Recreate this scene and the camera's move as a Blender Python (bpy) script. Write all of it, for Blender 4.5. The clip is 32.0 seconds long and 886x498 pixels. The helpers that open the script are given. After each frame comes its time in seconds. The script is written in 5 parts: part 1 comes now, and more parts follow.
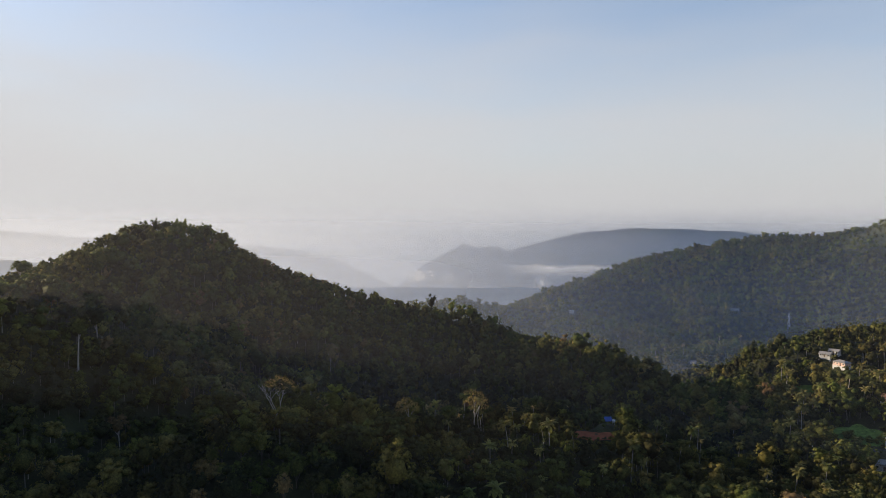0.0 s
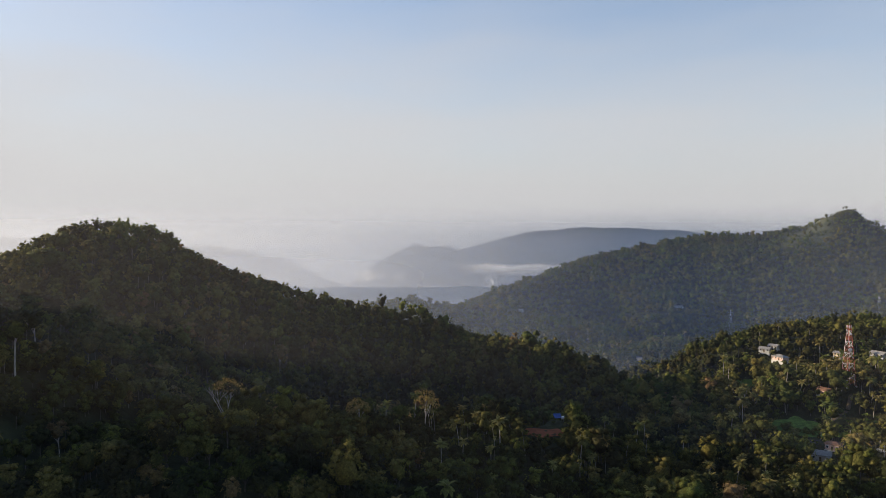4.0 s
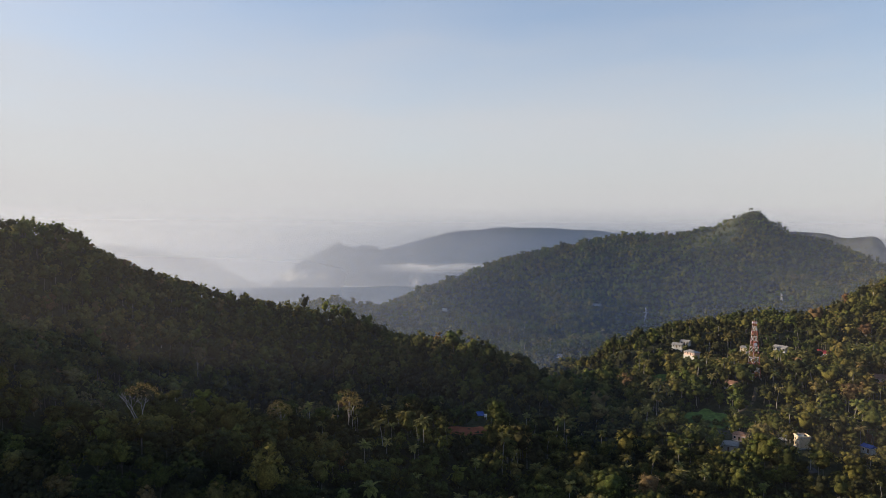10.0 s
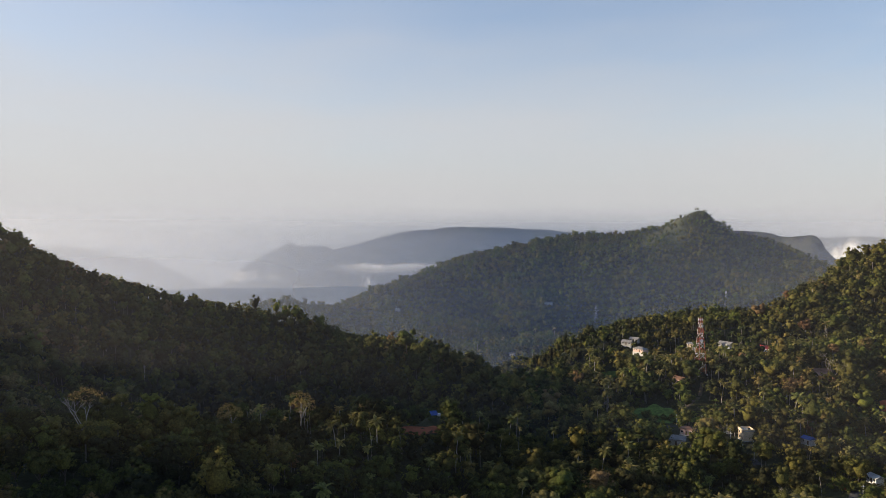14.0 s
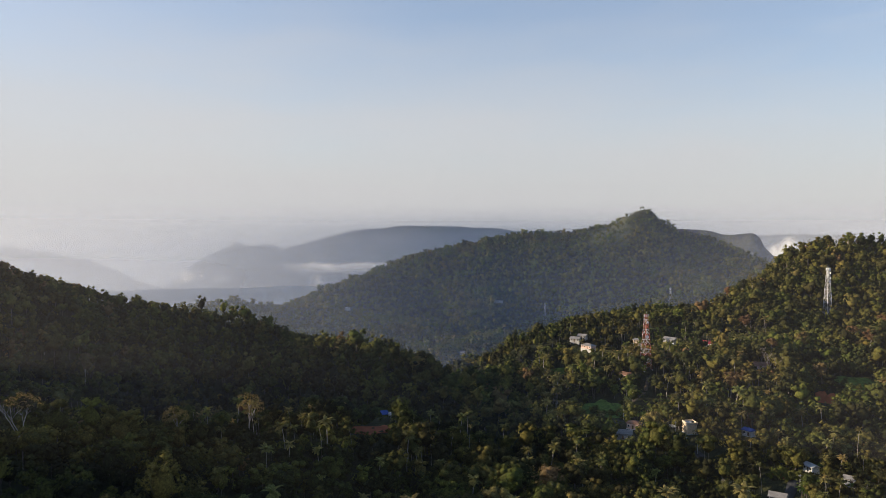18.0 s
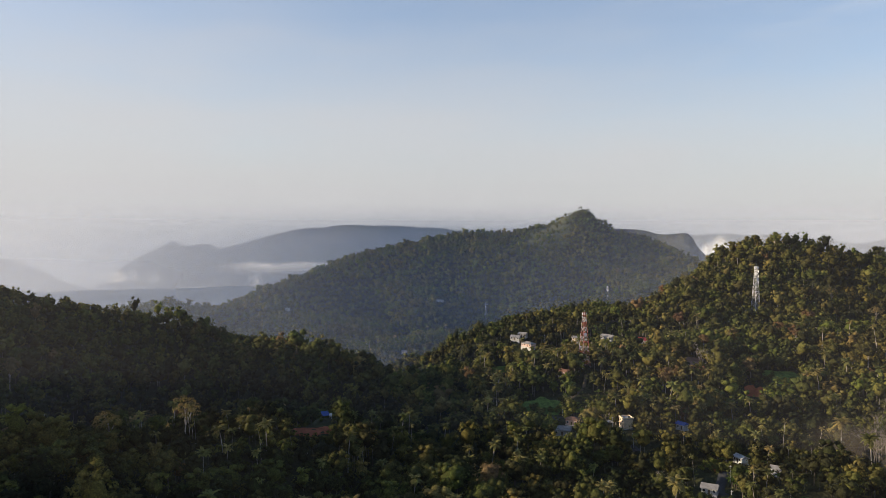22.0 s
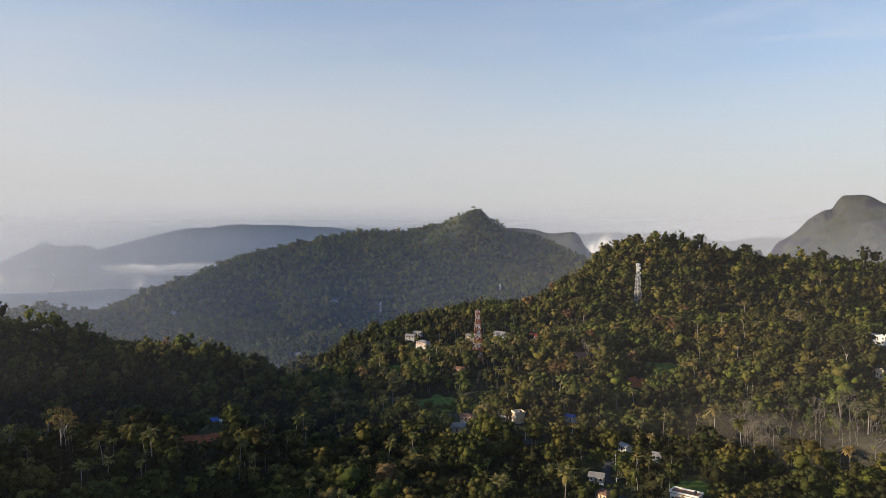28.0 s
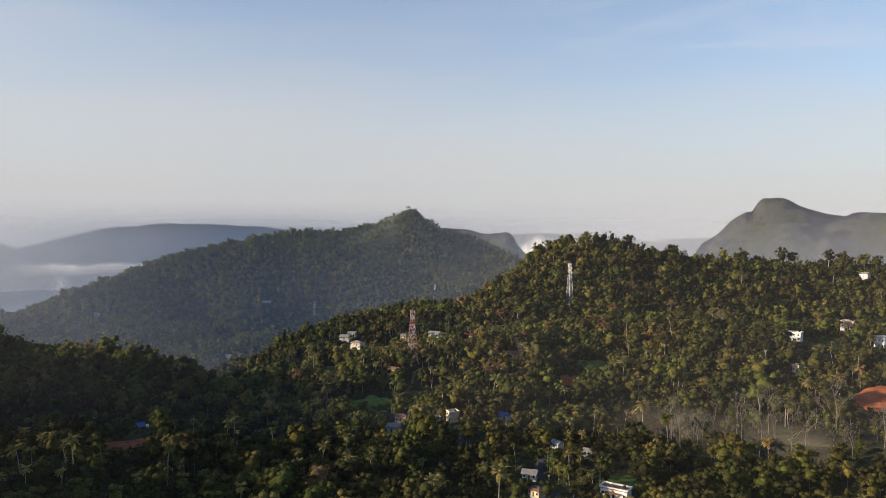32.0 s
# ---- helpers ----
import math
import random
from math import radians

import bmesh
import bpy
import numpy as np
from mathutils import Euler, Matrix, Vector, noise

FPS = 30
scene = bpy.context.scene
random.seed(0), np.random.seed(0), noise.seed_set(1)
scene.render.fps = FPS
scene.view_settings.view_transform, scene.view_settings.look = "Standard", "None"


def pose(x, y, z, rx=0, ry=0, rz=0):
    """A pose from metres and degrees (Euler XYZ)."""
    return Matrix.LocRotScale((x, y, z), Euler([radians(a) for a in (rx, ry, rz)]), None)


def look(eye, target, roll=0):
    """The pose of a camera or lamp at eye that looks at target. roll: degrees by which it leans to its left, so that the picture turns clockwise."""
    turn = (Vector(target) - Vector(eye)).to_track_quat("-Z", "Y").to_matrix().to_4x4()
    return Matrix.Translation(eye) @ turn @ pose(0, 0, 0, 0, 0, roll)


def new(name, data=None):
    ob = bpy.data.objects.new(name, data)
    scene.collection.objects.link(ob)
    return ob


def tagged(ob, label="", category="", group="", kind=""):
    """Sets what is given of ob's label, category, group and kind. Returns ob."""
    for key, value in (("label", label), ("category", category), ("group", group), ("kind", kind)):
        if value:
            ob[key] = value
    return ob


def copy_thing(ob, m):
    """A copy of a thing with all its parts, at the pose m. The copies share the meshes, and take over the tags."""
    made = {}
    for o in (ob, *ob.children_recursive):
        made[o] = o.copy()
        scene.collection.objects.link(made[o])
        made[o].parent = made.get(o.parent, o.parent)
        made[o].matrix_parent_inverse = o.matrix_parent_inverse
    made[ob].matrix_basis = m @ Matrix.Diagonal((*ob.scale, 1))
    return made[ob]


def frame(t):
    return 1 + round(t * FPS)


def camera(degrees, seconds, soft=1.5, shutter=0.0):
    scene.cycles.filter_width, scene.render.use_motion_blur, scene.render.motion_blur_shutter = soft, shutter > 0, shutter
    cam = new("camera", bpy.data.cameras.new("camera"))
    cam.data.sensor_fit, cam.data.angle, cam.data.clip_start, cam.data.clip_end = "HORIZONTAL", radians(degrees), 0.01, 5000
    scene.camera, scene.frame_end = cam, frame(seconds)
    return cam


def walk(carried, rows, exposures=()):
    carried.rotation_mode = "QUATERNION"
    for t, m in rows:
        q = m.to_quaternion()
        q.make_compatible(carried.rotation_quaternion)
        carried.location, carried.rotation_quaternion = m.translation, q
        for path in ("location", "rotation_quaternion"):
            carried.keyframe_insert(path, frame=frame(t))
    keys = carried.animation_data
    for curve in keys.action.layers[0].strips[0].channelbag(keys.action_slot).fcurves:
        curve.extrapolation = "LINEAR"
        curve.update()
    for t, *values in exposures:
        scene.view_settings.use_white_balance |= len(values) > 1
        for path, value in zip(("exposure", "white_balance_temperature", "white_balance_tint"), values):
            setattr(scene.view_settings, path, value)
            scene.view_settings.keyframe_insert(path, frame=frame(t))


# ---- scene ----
EYE = (0.0, 0.0, 150.0)  # the hovering point, above a wooded basin


def heading(turn, tilt, lean):
    """Camera pose at the hovering point: turn to the right of north, tilt up, lean in degrees."""
    return pose(*EYE, 0, 0, -turn) @ pose(0, 0, 0, 90 + tilt) @ pose(0, 0, 0, 0, 0, lean)


cam = camera(62.43, 32.0, soft=0.7)
walk(cam, [
    (0, heading(-21.80, -1.52, 0.14)),
    (0.5, heading(-21.33, -1.53, 0.13)),
    (1, heading(-20.85, -1.53, 0.12)),
    (1.5, heading(-20.36, -1.53, 0.11)),
    (2, heading(-19.87, -1.54, 0.09)),
    (2.5, heading(-19.37, -1.54, 0.07)),
    (3, heading(-18.87, -1.55, 0.06)),
    (3.5, heading(-18.41, -1.56, 0.06)),
    (5.5, heading(-16.32, -1.56, 0.07)),
    (6, heading(-15.77, -1.56, 0.09)),
    (6.5, heading(-15.22, -1.56, 0.11)),
    (7, heading(-14.66, -1.57, 0.13)),
    (7.5, heading(-14.08, -1.57, 0.15)),
    (8, heading(-13.63, -1.56, 0.18)),
    (8.5, heading(-13.27, -1.56, 0.19)),
    (9, heading(-12.90, -1.56, 0.20)),
    (9.5, heading(-12.45, -1.56, 0.21)),
    (10, heading(-11.95, -1.57, 0.21)),
    (10.5, heading(-11.46, -1.58, 0.21)),
    (11, heading(-10.98, -1.58, 0.20)),
    (11.5, heading(-10.47, -1.59, 0.20)),
    (12, heading(-9.97, -1.60, 0.20)),
    (12.5, heading(-9.58, -1.60, 0.19)),
    (13, heading(-9.14, -1.60, 0.18)),
    (13.5, heading(-8.72, -1.59, 0.16)),
    (14, heading(-8.26, -1.59, 0.13)),
    (14.5, heading(-7.75, -1.60, 0.08)),
    (16.5, heading(-5.79, -1.62, 0.03)),
    (17, heading(-5.29, -1.65, 0.01)),
    (17.5, heading(-4.84, -1.67, 0.01)),
    (18, heading(-4.36, -1.68, 0.02)),
    (18.5, heading(-3.89, -1.69, 0.05)),
    (19, heading(-3.45, -1.69, 0.08)),
    (19.5, heading(-2.99, -1.70, 0.12)),
    (20, heading(-2.36, -1.71, 0.15)),
    (20.5, heading(-1.70, -1.72, 0.16)),
    (21, heading(-1.08, -1.72, 0.16)),
    (21.5, heading(-0.44, -1.72, 0.14)),
    (22, heading(0.23, -1.72, 0.11)),
    (22.5, heading(0.94, -1.72, 0.08)),
    (23, heading(1.68, -1.72, 0.05)),
    (23.5, heading(2.39, -1.71, 0.03)),
    (24, heading(3.12, -1.71, 0.02)),
    (24.5, heading(3.82, -1.70, 0.00)),
    (25, heading(4.48, -1.71, -0.00)),
    (25.5, heading(5.15, -1.73, 0.00)),
    (27.5, heading(7.84, -1.75, 0.02)),
    (28, heading(8.49, -1.76, 0.04)),
    (28.5, heading(9.13, -1.76, 0.07)),
    (29, heading(9.77, -1.76, 0.10)),
    (29.5, heading(10.41, -1.76, 0.14)),
    (30, heading(11.05, -1.75, 0.18)),
    (30.5, heading(11.67, -1.75, 0.22)),
    (31, heading(12.32, -1.74, 0.25)),
    (31.5, heading(12.94, -1.74, 0.27)),
    (32, heading(13.58, -1.74, 0.29)),
])

# ---- world, sun ----
scene.view_settings.exposure = 0.45
SUN_TURN, SUN_UP = -90.0, 13.3  # degrees to the right of north, degrees above the horizon
world = bpy.data.worlds.new("sky")
scene.world = world
world.use_nodes = True
wn, wl = world.node_tree.nodes, world.node_tree.links
wn.clear()
w_out = wn.new("ShaderNodeOutputWorld")
w_bg = wn.new("ShaderNodeBackground")
w_sky = wn.new("ShaderNodeTexSky")
w_sky.sky_type = "NISHITA"
w_sky.sun_disc = False
w_sky.sun_elevation, w_sky.sun_rotation = radians(SUN_UP), radians(SUN_TURN)
w_sky.altitude, w_sky.air_density, w_sky.dust_density, w_sky.ozone_density = 300, 1.0, 1.0, 2.0
w_scale = wn.new("ShaderNodeMixRGB")
w_scale.blend_type = "MULTIPLY"
w_scale.inputs[0].default_value = 1.0
w_scale.inputs[2].default_value = (0.131, 0.138, 0.153, 1)
wl.new(w_sky.outputs[0], w_scale.inputs[1])
w_co = wn.new("ShaderNodeTexCoord")
w_sep = wn.new("ShaderNodeSeparateXYZ")
wl.new(w_co.outputs["Generated"], w_sep.inputs[0])
# morning haze that thickens to the horizon
w_haze = wn.new("ShaderNodeValToRGB")
w_haze.color_ramp.interpolation = "B_SPLINE"
stops = w_haze.color_ramp.elements
stops[0].position, stops[0].color = 0.0, (1, 1, 1, 1)
stops[1].position, stops[1].color = 0.5, (0.0, 0.0, 0.0, 1)
for at, v in ((0.08, 0.92), (0.16, 0.68), (0.24, 0.44), (0.34, 0.2)):
    e = stops.new(at)
    e.color = (v, v, v, 1)
# thin streaks of high cloud bend the edge of the haze
w_map = wn.new("ShaderNodeMapping")
w_map.inputs["Scale"].default_value = (1.6, 1.6, 7.0)
w_map.inputs["Rotation"].default_value = (0.0, 0.12, 0.3)
w_noise = wn.new("ShaderNodeTexNoise")
w_noise.inputs["Scale"].default_value = 2.2
w_noise.inputs["Detail"].default_value = 5.0
wl.new(w_co.outputs["Generated"], w_map.inputs[0])
wl.new(w_map.outputs[0], w_noise.inputs["Vector"])
w_bend = wn.new("ShaderNodeMath")
w_bend.operation = "MULTIPLY_ADD"
w_bend.inputs[1].default_value = -0.16
wl.new(w_noise.outputs["Fac"], w_bend.inputs[0])
w_add = wn.new("ShaderNodeMath")
w_add.operation = "ADD"
w_add.inputs[1].default_value = 0.08
w_west = wn.new("ShaderNodeMath")  # thicker towards the sun in the west
w_west.operation = "MULTIPLY_ADD"
w_west.inputs[1].default_value = 0.07
wl.new(w_sep.outputs["X"], w_west.inputs[0])
wl.new(w_sep.outputs["Z"], w_west.inputs[2])
wl.new(w_west.outputs[0], w_add.inputs[0])
wl.new(w_add.outputs[0], w_bend.inputs[2])
wl.new(w_bend.outputs[0], w_haze.inputs[0])
w_mix = wn.new("ShaderNodeMixRGB")
w_mix.inputs[2].default_value = (0.474, 0.466, 0.470, 1)
wl.new(w_haze.outputs[0], w_mix.inputs[0])
wl.new(w_scale.outputs[0], w_mix.inputs[1])
# faint wisps of cirrus high up, drawn out along one way
w_lie = wn.new("ShaderNodeMapping")
w_lie.inputs["Scale"].default_value = (2.2, 2.2, 12.0)
w_lie.inputs["Rotation"].default_value = (0.0, 0.30, 0.2)
w_wisp = wn.new("ShaderNodeTexNoise")
w_wisp.inputs["Scale"].default_value, w_wisp.inputs["Detail"].default_value, w_wisp.inputs["Roughness"].default_value = 1.7, 7.0, 0.6
w_wisp.inputs["Distortion"].default_value = 0.6
wl.new(w_co.outputs["Generated"], w_lie.inputs[0])
wl.new(w_lie.outputs[0], w_wisp.inputs["Vector"])
w_veil = wn.new("ShaderNodeMapRange")
for key, v in zip(("From Min", "From Max", "To Min", "To Max"), (0.5, 0.76, 0.0, 0.34)):
    w_veil.inputs[key].default_value = v
wl.new(w_wisp.outputs["Fac"], w_veil.inputs["Value"])
w_high = wn.new("ShaderNodeMapRange")
for key, v in zip(("From Min", "From Max", "To Min", "To Max"), (0.07, 0.2, 0.0, 1.0)):
    w_high.inputs[key].default_value = v
wl.new(w_sep.outputs["Z"], w_high.inputs["Value"])
w_east = wn.new("ShaderNodeMapRange")
for key, v in zip(("From Min", "From Max", "To Min", "To Max"), (0.15, 0.55, 0.12, 1.0)):
    w_east.inputs[key].default_value = v
wl.new(w_sep.outputs["X"], w_east.inputs["Value"])
w_part = wn.new("ShaderNodeMath")
w_part.operation = "MULTIPLY"
wl.new(w_high.outputs[0], w_part.inputs[0])
wl.new(w_east.outputs[0], w_part.inputs[1])
w_some = wn.new("ShaderNodeMath")
w_some.operation = "MULTIPLY"
wl.new(w_veil.outputs[0], w_some.inputs[0])
wl.new(w_part.outputs[0], w_some.inputs[1])
w_cirrus = wn.new("ShaderNodeMixRGB")
w_cirrus.inputs[2].default_value = (0.56, 0.565, 0.58, 1)
wl.new(w_some.outputs[0], w_cirrus.inputs[0])
wl.new(w_mix.outputs[0], w_cirrus.inputs[1])
wl.new(w_cirrus.outputs[0], w_bg.inputs[0])
w_bg.inputs[1].default_value = 1.0
wl.new(w_bg.outputs[0], w_out.inputs[0])

sun = new("sun", bpy.data.lights.new("sun", "SUN"))
sun.data.energy, sun.data.angle, sun.data.color = 5.25, radians(2.0), (1.0, 0.83, 0.60)
sun.matrix_world = look((math.sin(radians(SUN_TURN)) * 1000, math.cos(radians(SUN_TURN)) * 1000, math.tan(radians(SUN_UP)) * 1000), (0, 0, 0))

# ---- materials ----
def material(name, rough=0.8, spec=0.2):
    m = bpy.data.materials.new(name)
    m.use_nodes = True
    b = m.node_tree.nodes["Principled BSDF"]
    b.inputs["Roughness"].default_value = rough
    b.inputs["Specular IOR Level"].default_value = spec
    return m, m.node_tree.nodes, m.node_tree.links, b


def ramp(nodes, links, source, colours, hard=False):
    """A colour ramp over evenly or freely placed (position, colour) stops."""
    r = nodes.new("ShaderNodeValToRGB")
    if hard:
        r.color_ramp.interpolation = "CONSTANT"
    els = r.color_ramp.elements
    els[0].position, els[0].color = colours[0][0], (*colours[0][1], 1)
    els[1].position, els[1].color = colours[-1][0], (*colours[-1][1], 1)
    for at, c in colours[1:-1]:
        els.new(at).color = (*c, 1)
    links.new(source, r.inputs[0])
    return r.outputs[0]


def noise_node(nodes, links, scale, detail=4.0, where=None, rough=0.55):
    n = nodes.new("ShaderNodeTexNoise")
    n.inputs["Scale"].default_value, n.inputs["Detail"].default_value = scale, detail
    n.inputs["Roughness"].default_value = rough
    if where is not None:
        links.new(where, n.inputs["Vector"])
    return n.outputs["Fac"]


def mixed(nodes, links, fac, a, b, how="MIX"):
    m = nodes.new("ShaderNodeMixRGB")
    m.blend_type = how
    for socket, v in zip(m.inputs, (fac, a, b)):
        if isinstance(v, (int, float)):
            socket.default_value = v
        elif isinstance(v, tuple):
            socket.default_value = (*v, 1)
        else:
            links.new(v, socket)
    return m.outputs[0]


def position(nodes):
    return nodes.new("ShaderNodeNewGeometry").outputs["Position"]


def bumped(nodes, links, bsdf, height, strength=0.4, distance=0.1):
    b = nodes.new("ShaderNodeBump")
    b.inputs["Strength"].default_value, b.inputs["Distance"].default_value = strength, distance
    links.new(height, b.inputs["Height"])
    links.new(b.outputs[0], bsdf.inputs["Normal"])


def plain(name, colour, rough=0.7, spec=0.3, vary=0.25, scale=0.8, metal=0.0):
    """Paint, plaster, metal: one colour with stains at two scales."""
    m, n, l, b = material(name, rough, spec)
    at = position(n)
    big = noise_node(n, l, scale, 4, at)
    fine = noise_node(n, l, scale * 9, 3, at)
    dark = tuple(c * (1 - vary) for c in colour)
    light = tuple(min(1, c * (1 + vary * 0.4)) for c in colour)
    c = ramp(n, l, big, [(0.3, dark), (0.6, colour), (0.8, light)])
    c = mixed(n, l, 0.15, c, fine, "OVERLAY")
    l.new(c, b.inputs["Base Color"])
    b.inputs["Metallic"].default_value = metal
    bumped(n, l, b, fine, 0.2, 0.02)
    return m


def leafy(name, stops, single, thin=0.34):
    """Foliage: hue per tree (object random or the tree's tint), lighter and darker leaves, dark gaps painted between.
    """
    m, n, l, b = material(name, 0.8, 0.08)
    if single:
        source = n.new("ShaderNodeObjectInfo").outputs["Random"]
    else:
        a = n.new("ShaderNodeAttribute")
        a.attribute_name = "tint"
        source = a.outputs["Fac"]
    tree = ramp(n, l, source, stops)
    leaf = n.new("ShaderNodeNewGeometry").outputs["Random Per Island"]
    shade = ramp(n, l, leaf, [(0.0, (0.82, 0.83, 0.82)), (0.6, (1, 1, 1)), (1.0, (1.18, 1.17, 1.1))])
    c = mixed(n, l, 1.0, tree, shade, "MULTIPLY")
    at = position(n)
    # random speckle of leaf tone; its dark spots stand in for shaded gaps
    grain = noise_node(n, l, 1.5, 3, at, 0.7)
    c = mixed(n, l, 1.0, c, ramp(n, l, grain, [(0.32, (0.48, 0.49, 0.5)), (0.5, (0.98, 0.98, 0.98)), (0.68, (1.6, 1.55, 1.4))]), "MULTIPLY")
    # stands of greener and of drier trees
    stand_of = noise_node(n, l, 0.021, 3, at, 0.6)
    c = mixed(n, l, 1.0, c, ramp(n, l, stand_of, [(0.36, (1.10, 0.96, 0.95)), (0.5, (0.98, 1.0, 1.0)), (0.64, (0.88, 1.08, 0.88))]), "MULTIPLY")
    l.new(c, b.inputs["Base Color"])
    bumped(n, l, b, noise_node(n, l, 1.3, 4, at, 0.75), 0.8, 0.6)
    t = n.new("ShaderNodeBsdfTranslucent")
    l.new(mixed(n, l, 1.0, c, (1.2, 1.3, 0.6), "MULTIPLY"), t.inputs["Color"])
    mix = n.new("ShaderNodeMixShader")
    mix.inputs[0].default_value = thin
    l.new(b.outputs[0], mix.inputs[1])
    l.new(t.outputs[0], mix.inputs[2])
    l.new(mix.outputs[0], n["Material Output"].inputs[0])
    return m


LEAF_STOPS = [(0.0, (0.034, 0.036, 0.017)), (0.22, (0.064, 0.061, 0.022)), (0.38, (0.084, 0.089, 0.026)), (0.52, (0.118, 0.102, 0.032)), (0.66, (0.132, 0.133, 0.033)),
              (0.8, (0.178, 0.154, 0.043)), (0.92, (0.205, 0.158, 0.06)), (1.0, (0.225, 0.14, 0.07))]
PALM_STOPS = [(0.0, (0.11, 0.115, 0.042)), (0.4, (0.175, 0.16, 0.055)), (0.75, (0.245, 0.205, 0.075)), (1.0, (0.32, 0.23, 0.09))]
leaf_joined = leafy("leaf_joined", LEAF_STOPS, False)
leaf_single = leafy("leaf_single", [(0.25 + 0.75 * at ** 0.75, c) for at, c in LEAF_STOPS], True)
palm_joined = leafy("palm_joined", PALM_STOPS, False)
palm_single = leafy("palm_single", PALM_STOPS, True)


def bark_material():
    """Bark from dark brown to pale grey, tree by tree."""
    m, n, l, b = material("bark", 0.85, 0.15)
    a = n.new("ShaderNodeAttribute")
    a.attribute_name = "tint"
    c = ramp(n, l, a.outputs["Fac"], [(0.0, (0.10, 0.085, 0.065)), (0.7, (0.16, 0.14, 0.11)), (0.9, (0.30, 0.27, 0.22))])
    fine = noise_node(n, l, 2.5, 4, position(n))
    l.new(mixed(n, l, 0.4, c, fine, "OVERLAY"), b.inputs["Base Color"])
    bumped(n, l, b, fine, 0.4, 0.05)
    return m


bark = bark_material()
bark_grey = plain("bark_grey", (0.20, 0.17, 0.14), 0.85, 0.1, 0.3, 0.5)
bark_pale = plain("bark_pale", (0.34, 0.30, 0.25), 0.8, 0.15, 0.3, 0.5)


def ground_material():
    m, n, l, b = material("ground", 0.9, 0.1)
    at = position(n)
    big = noise_node(n, l, 0.012, 5, at)
    mid = noise_node(n, l, 0.06, 4, at)
    fine = noise_node(n, l, 0.5, 4, at)
    green = ramp(n, l, mid, [(0.3, (0.024, 0.026, 0.013)), (0.55, (0.042, 0.044, 0.019)), (0.75, (0.068, 0.068, 0.028))])
    grass = ramp(n, l, fine, [(0.3, (0.032, 0.036, 0.017)), (0.7, (0.062, 0.066, 0.028))])
    c = mixed(n, l, ramp(n, l, big, [(0.5, (0, 0, 0)), (0.68, (1, 1, 1))]), green, grass)
    a = n.new("ShaderNodeAttribute")
    a.attribute_name = "rock"
    rock = ramp(n, l, noise_node(n, l, 0.0075, 7, at, 0.6), [(0.40, (0.018, 0.015, 0.023)), (0.47, (0.030, 0.026, 0.036)), (0.52, (0.062, 0.062, 0.048)), (0.60, (0.034, 0.035, 0.027)), (0.68, (0.085, 0.08, 0.068))])
    c = mixed(n, l, a.outputs["Fac"], c, rock)
    a = n.new("ShaderNodeAttribute")
    a.attribute_name = "grassy"
    pasture = ramp(n, l, noise_node(n, l, 0.035, 6, at, 0.65), [(0.36, (0.055, 0.065, 0.03)), (0.5, (0.115, 0.125, 0.06)), (0.62, (0.16, 0.16, 0.09))])
    c = mixed(n, l, a.outputs["Fac"], c, pasture)
    l.new(c, b.inputs["Base Color"])
    bumped(n, l, b, noise_node(n, l, 0.025, 8, at, 0.65), 0.9, 14.0)
    return m


ground_mat = ground_material()


def haze_material(name, thick, low, high, scale, patchy, colour=(0.86, 0.86, 0.88), even=False):
    """Haze painted on a see-through sheet: tinted scattering, thinning out from height low to height high, patchy."""
    m, n, l, b = material(name)
    n.remove(b)
    at = position(n)
    sep = n.new("ShaderNodeSeparateXYZ")
    l.new(at, sep.inputs[0])
    fade = n.new("ShaderNodeMapRange")
    fade.interpolation_type = "SMOOTHSTEP"
    for k, v in zip(("From Min", "From Max", "To Min", "To Max"), (low, high, thick, 0.0)):
        fade.inputs[k].default_value = v
    l.new(sep.outputs["Z"], fade.inputs["Value"])
    cloud = n.new("ShaderNodeMapRange")
    for k, v in zip(("From Min", "From Max", "To Min", "To Max"), (0.3, 0.7, 1.0 - patchy, 1.0)):
        cloud.inputs[k].default_value = v
    l.new(noise_node(n, l, scale, 5, at), cloud.inputs["Value"])
    edge = n.new("ShaderNodeAttribute")
    edge.attribute_name = "soft"
    dens = mixed(n, l, 1.0, mixed(n, l, 1.0, fade.outputs[0], cloud.outputs[0], "MULTIPLY"), edge.outputs["Fac"], "MULTIPLY")
    d = n.new("ShaderNodeBsdfDiffuse")
    d.inputs["Color"].default_value = (*colour, 1)
    t = n.new("ShaderNodeBsdfTranslucent")
    t.inputs["Color"].default_value = (*colour, 1)
    if even:  # fixed shading normal, turned sunward, lights the sheet alike however it is turned
        for shader, sign in ((d, 1), (t, -1)):
            way = n.new("ShaderNodeCombineXYZ")
            for socket, v in zip(way.inputs, (-0.6, -0.6, 0.53)):
                socket.default_value = v * sign
            l.new(way.outputs[0], shader.inputs["Normal"])
        both = n.new("ShaderNodeAddShader")
        l.new(d.outputs[0], both.inputs[0])
        l.new(t.outputs[0], both.inputs[1])
    else:
        both = n.new("ShaderNodeMixShader")
        l.new(d.outputs[0], both.inputs[1])
        l.new(t.outputs[0], both.inputs[2])
    clear = n.new("ShaderNodeBsdfTransparent")
    mix = n.new("ShaderNodeMixShader")
    l.new(dens, mix.inputs[0])
    l.new(clear.outputs[0], mix.inputs[1])
    l.new(both.outputs[0], mix.inputs[2])
    l.new(mix.outputs[0], n["Material Output"].inputs[0])
    return m

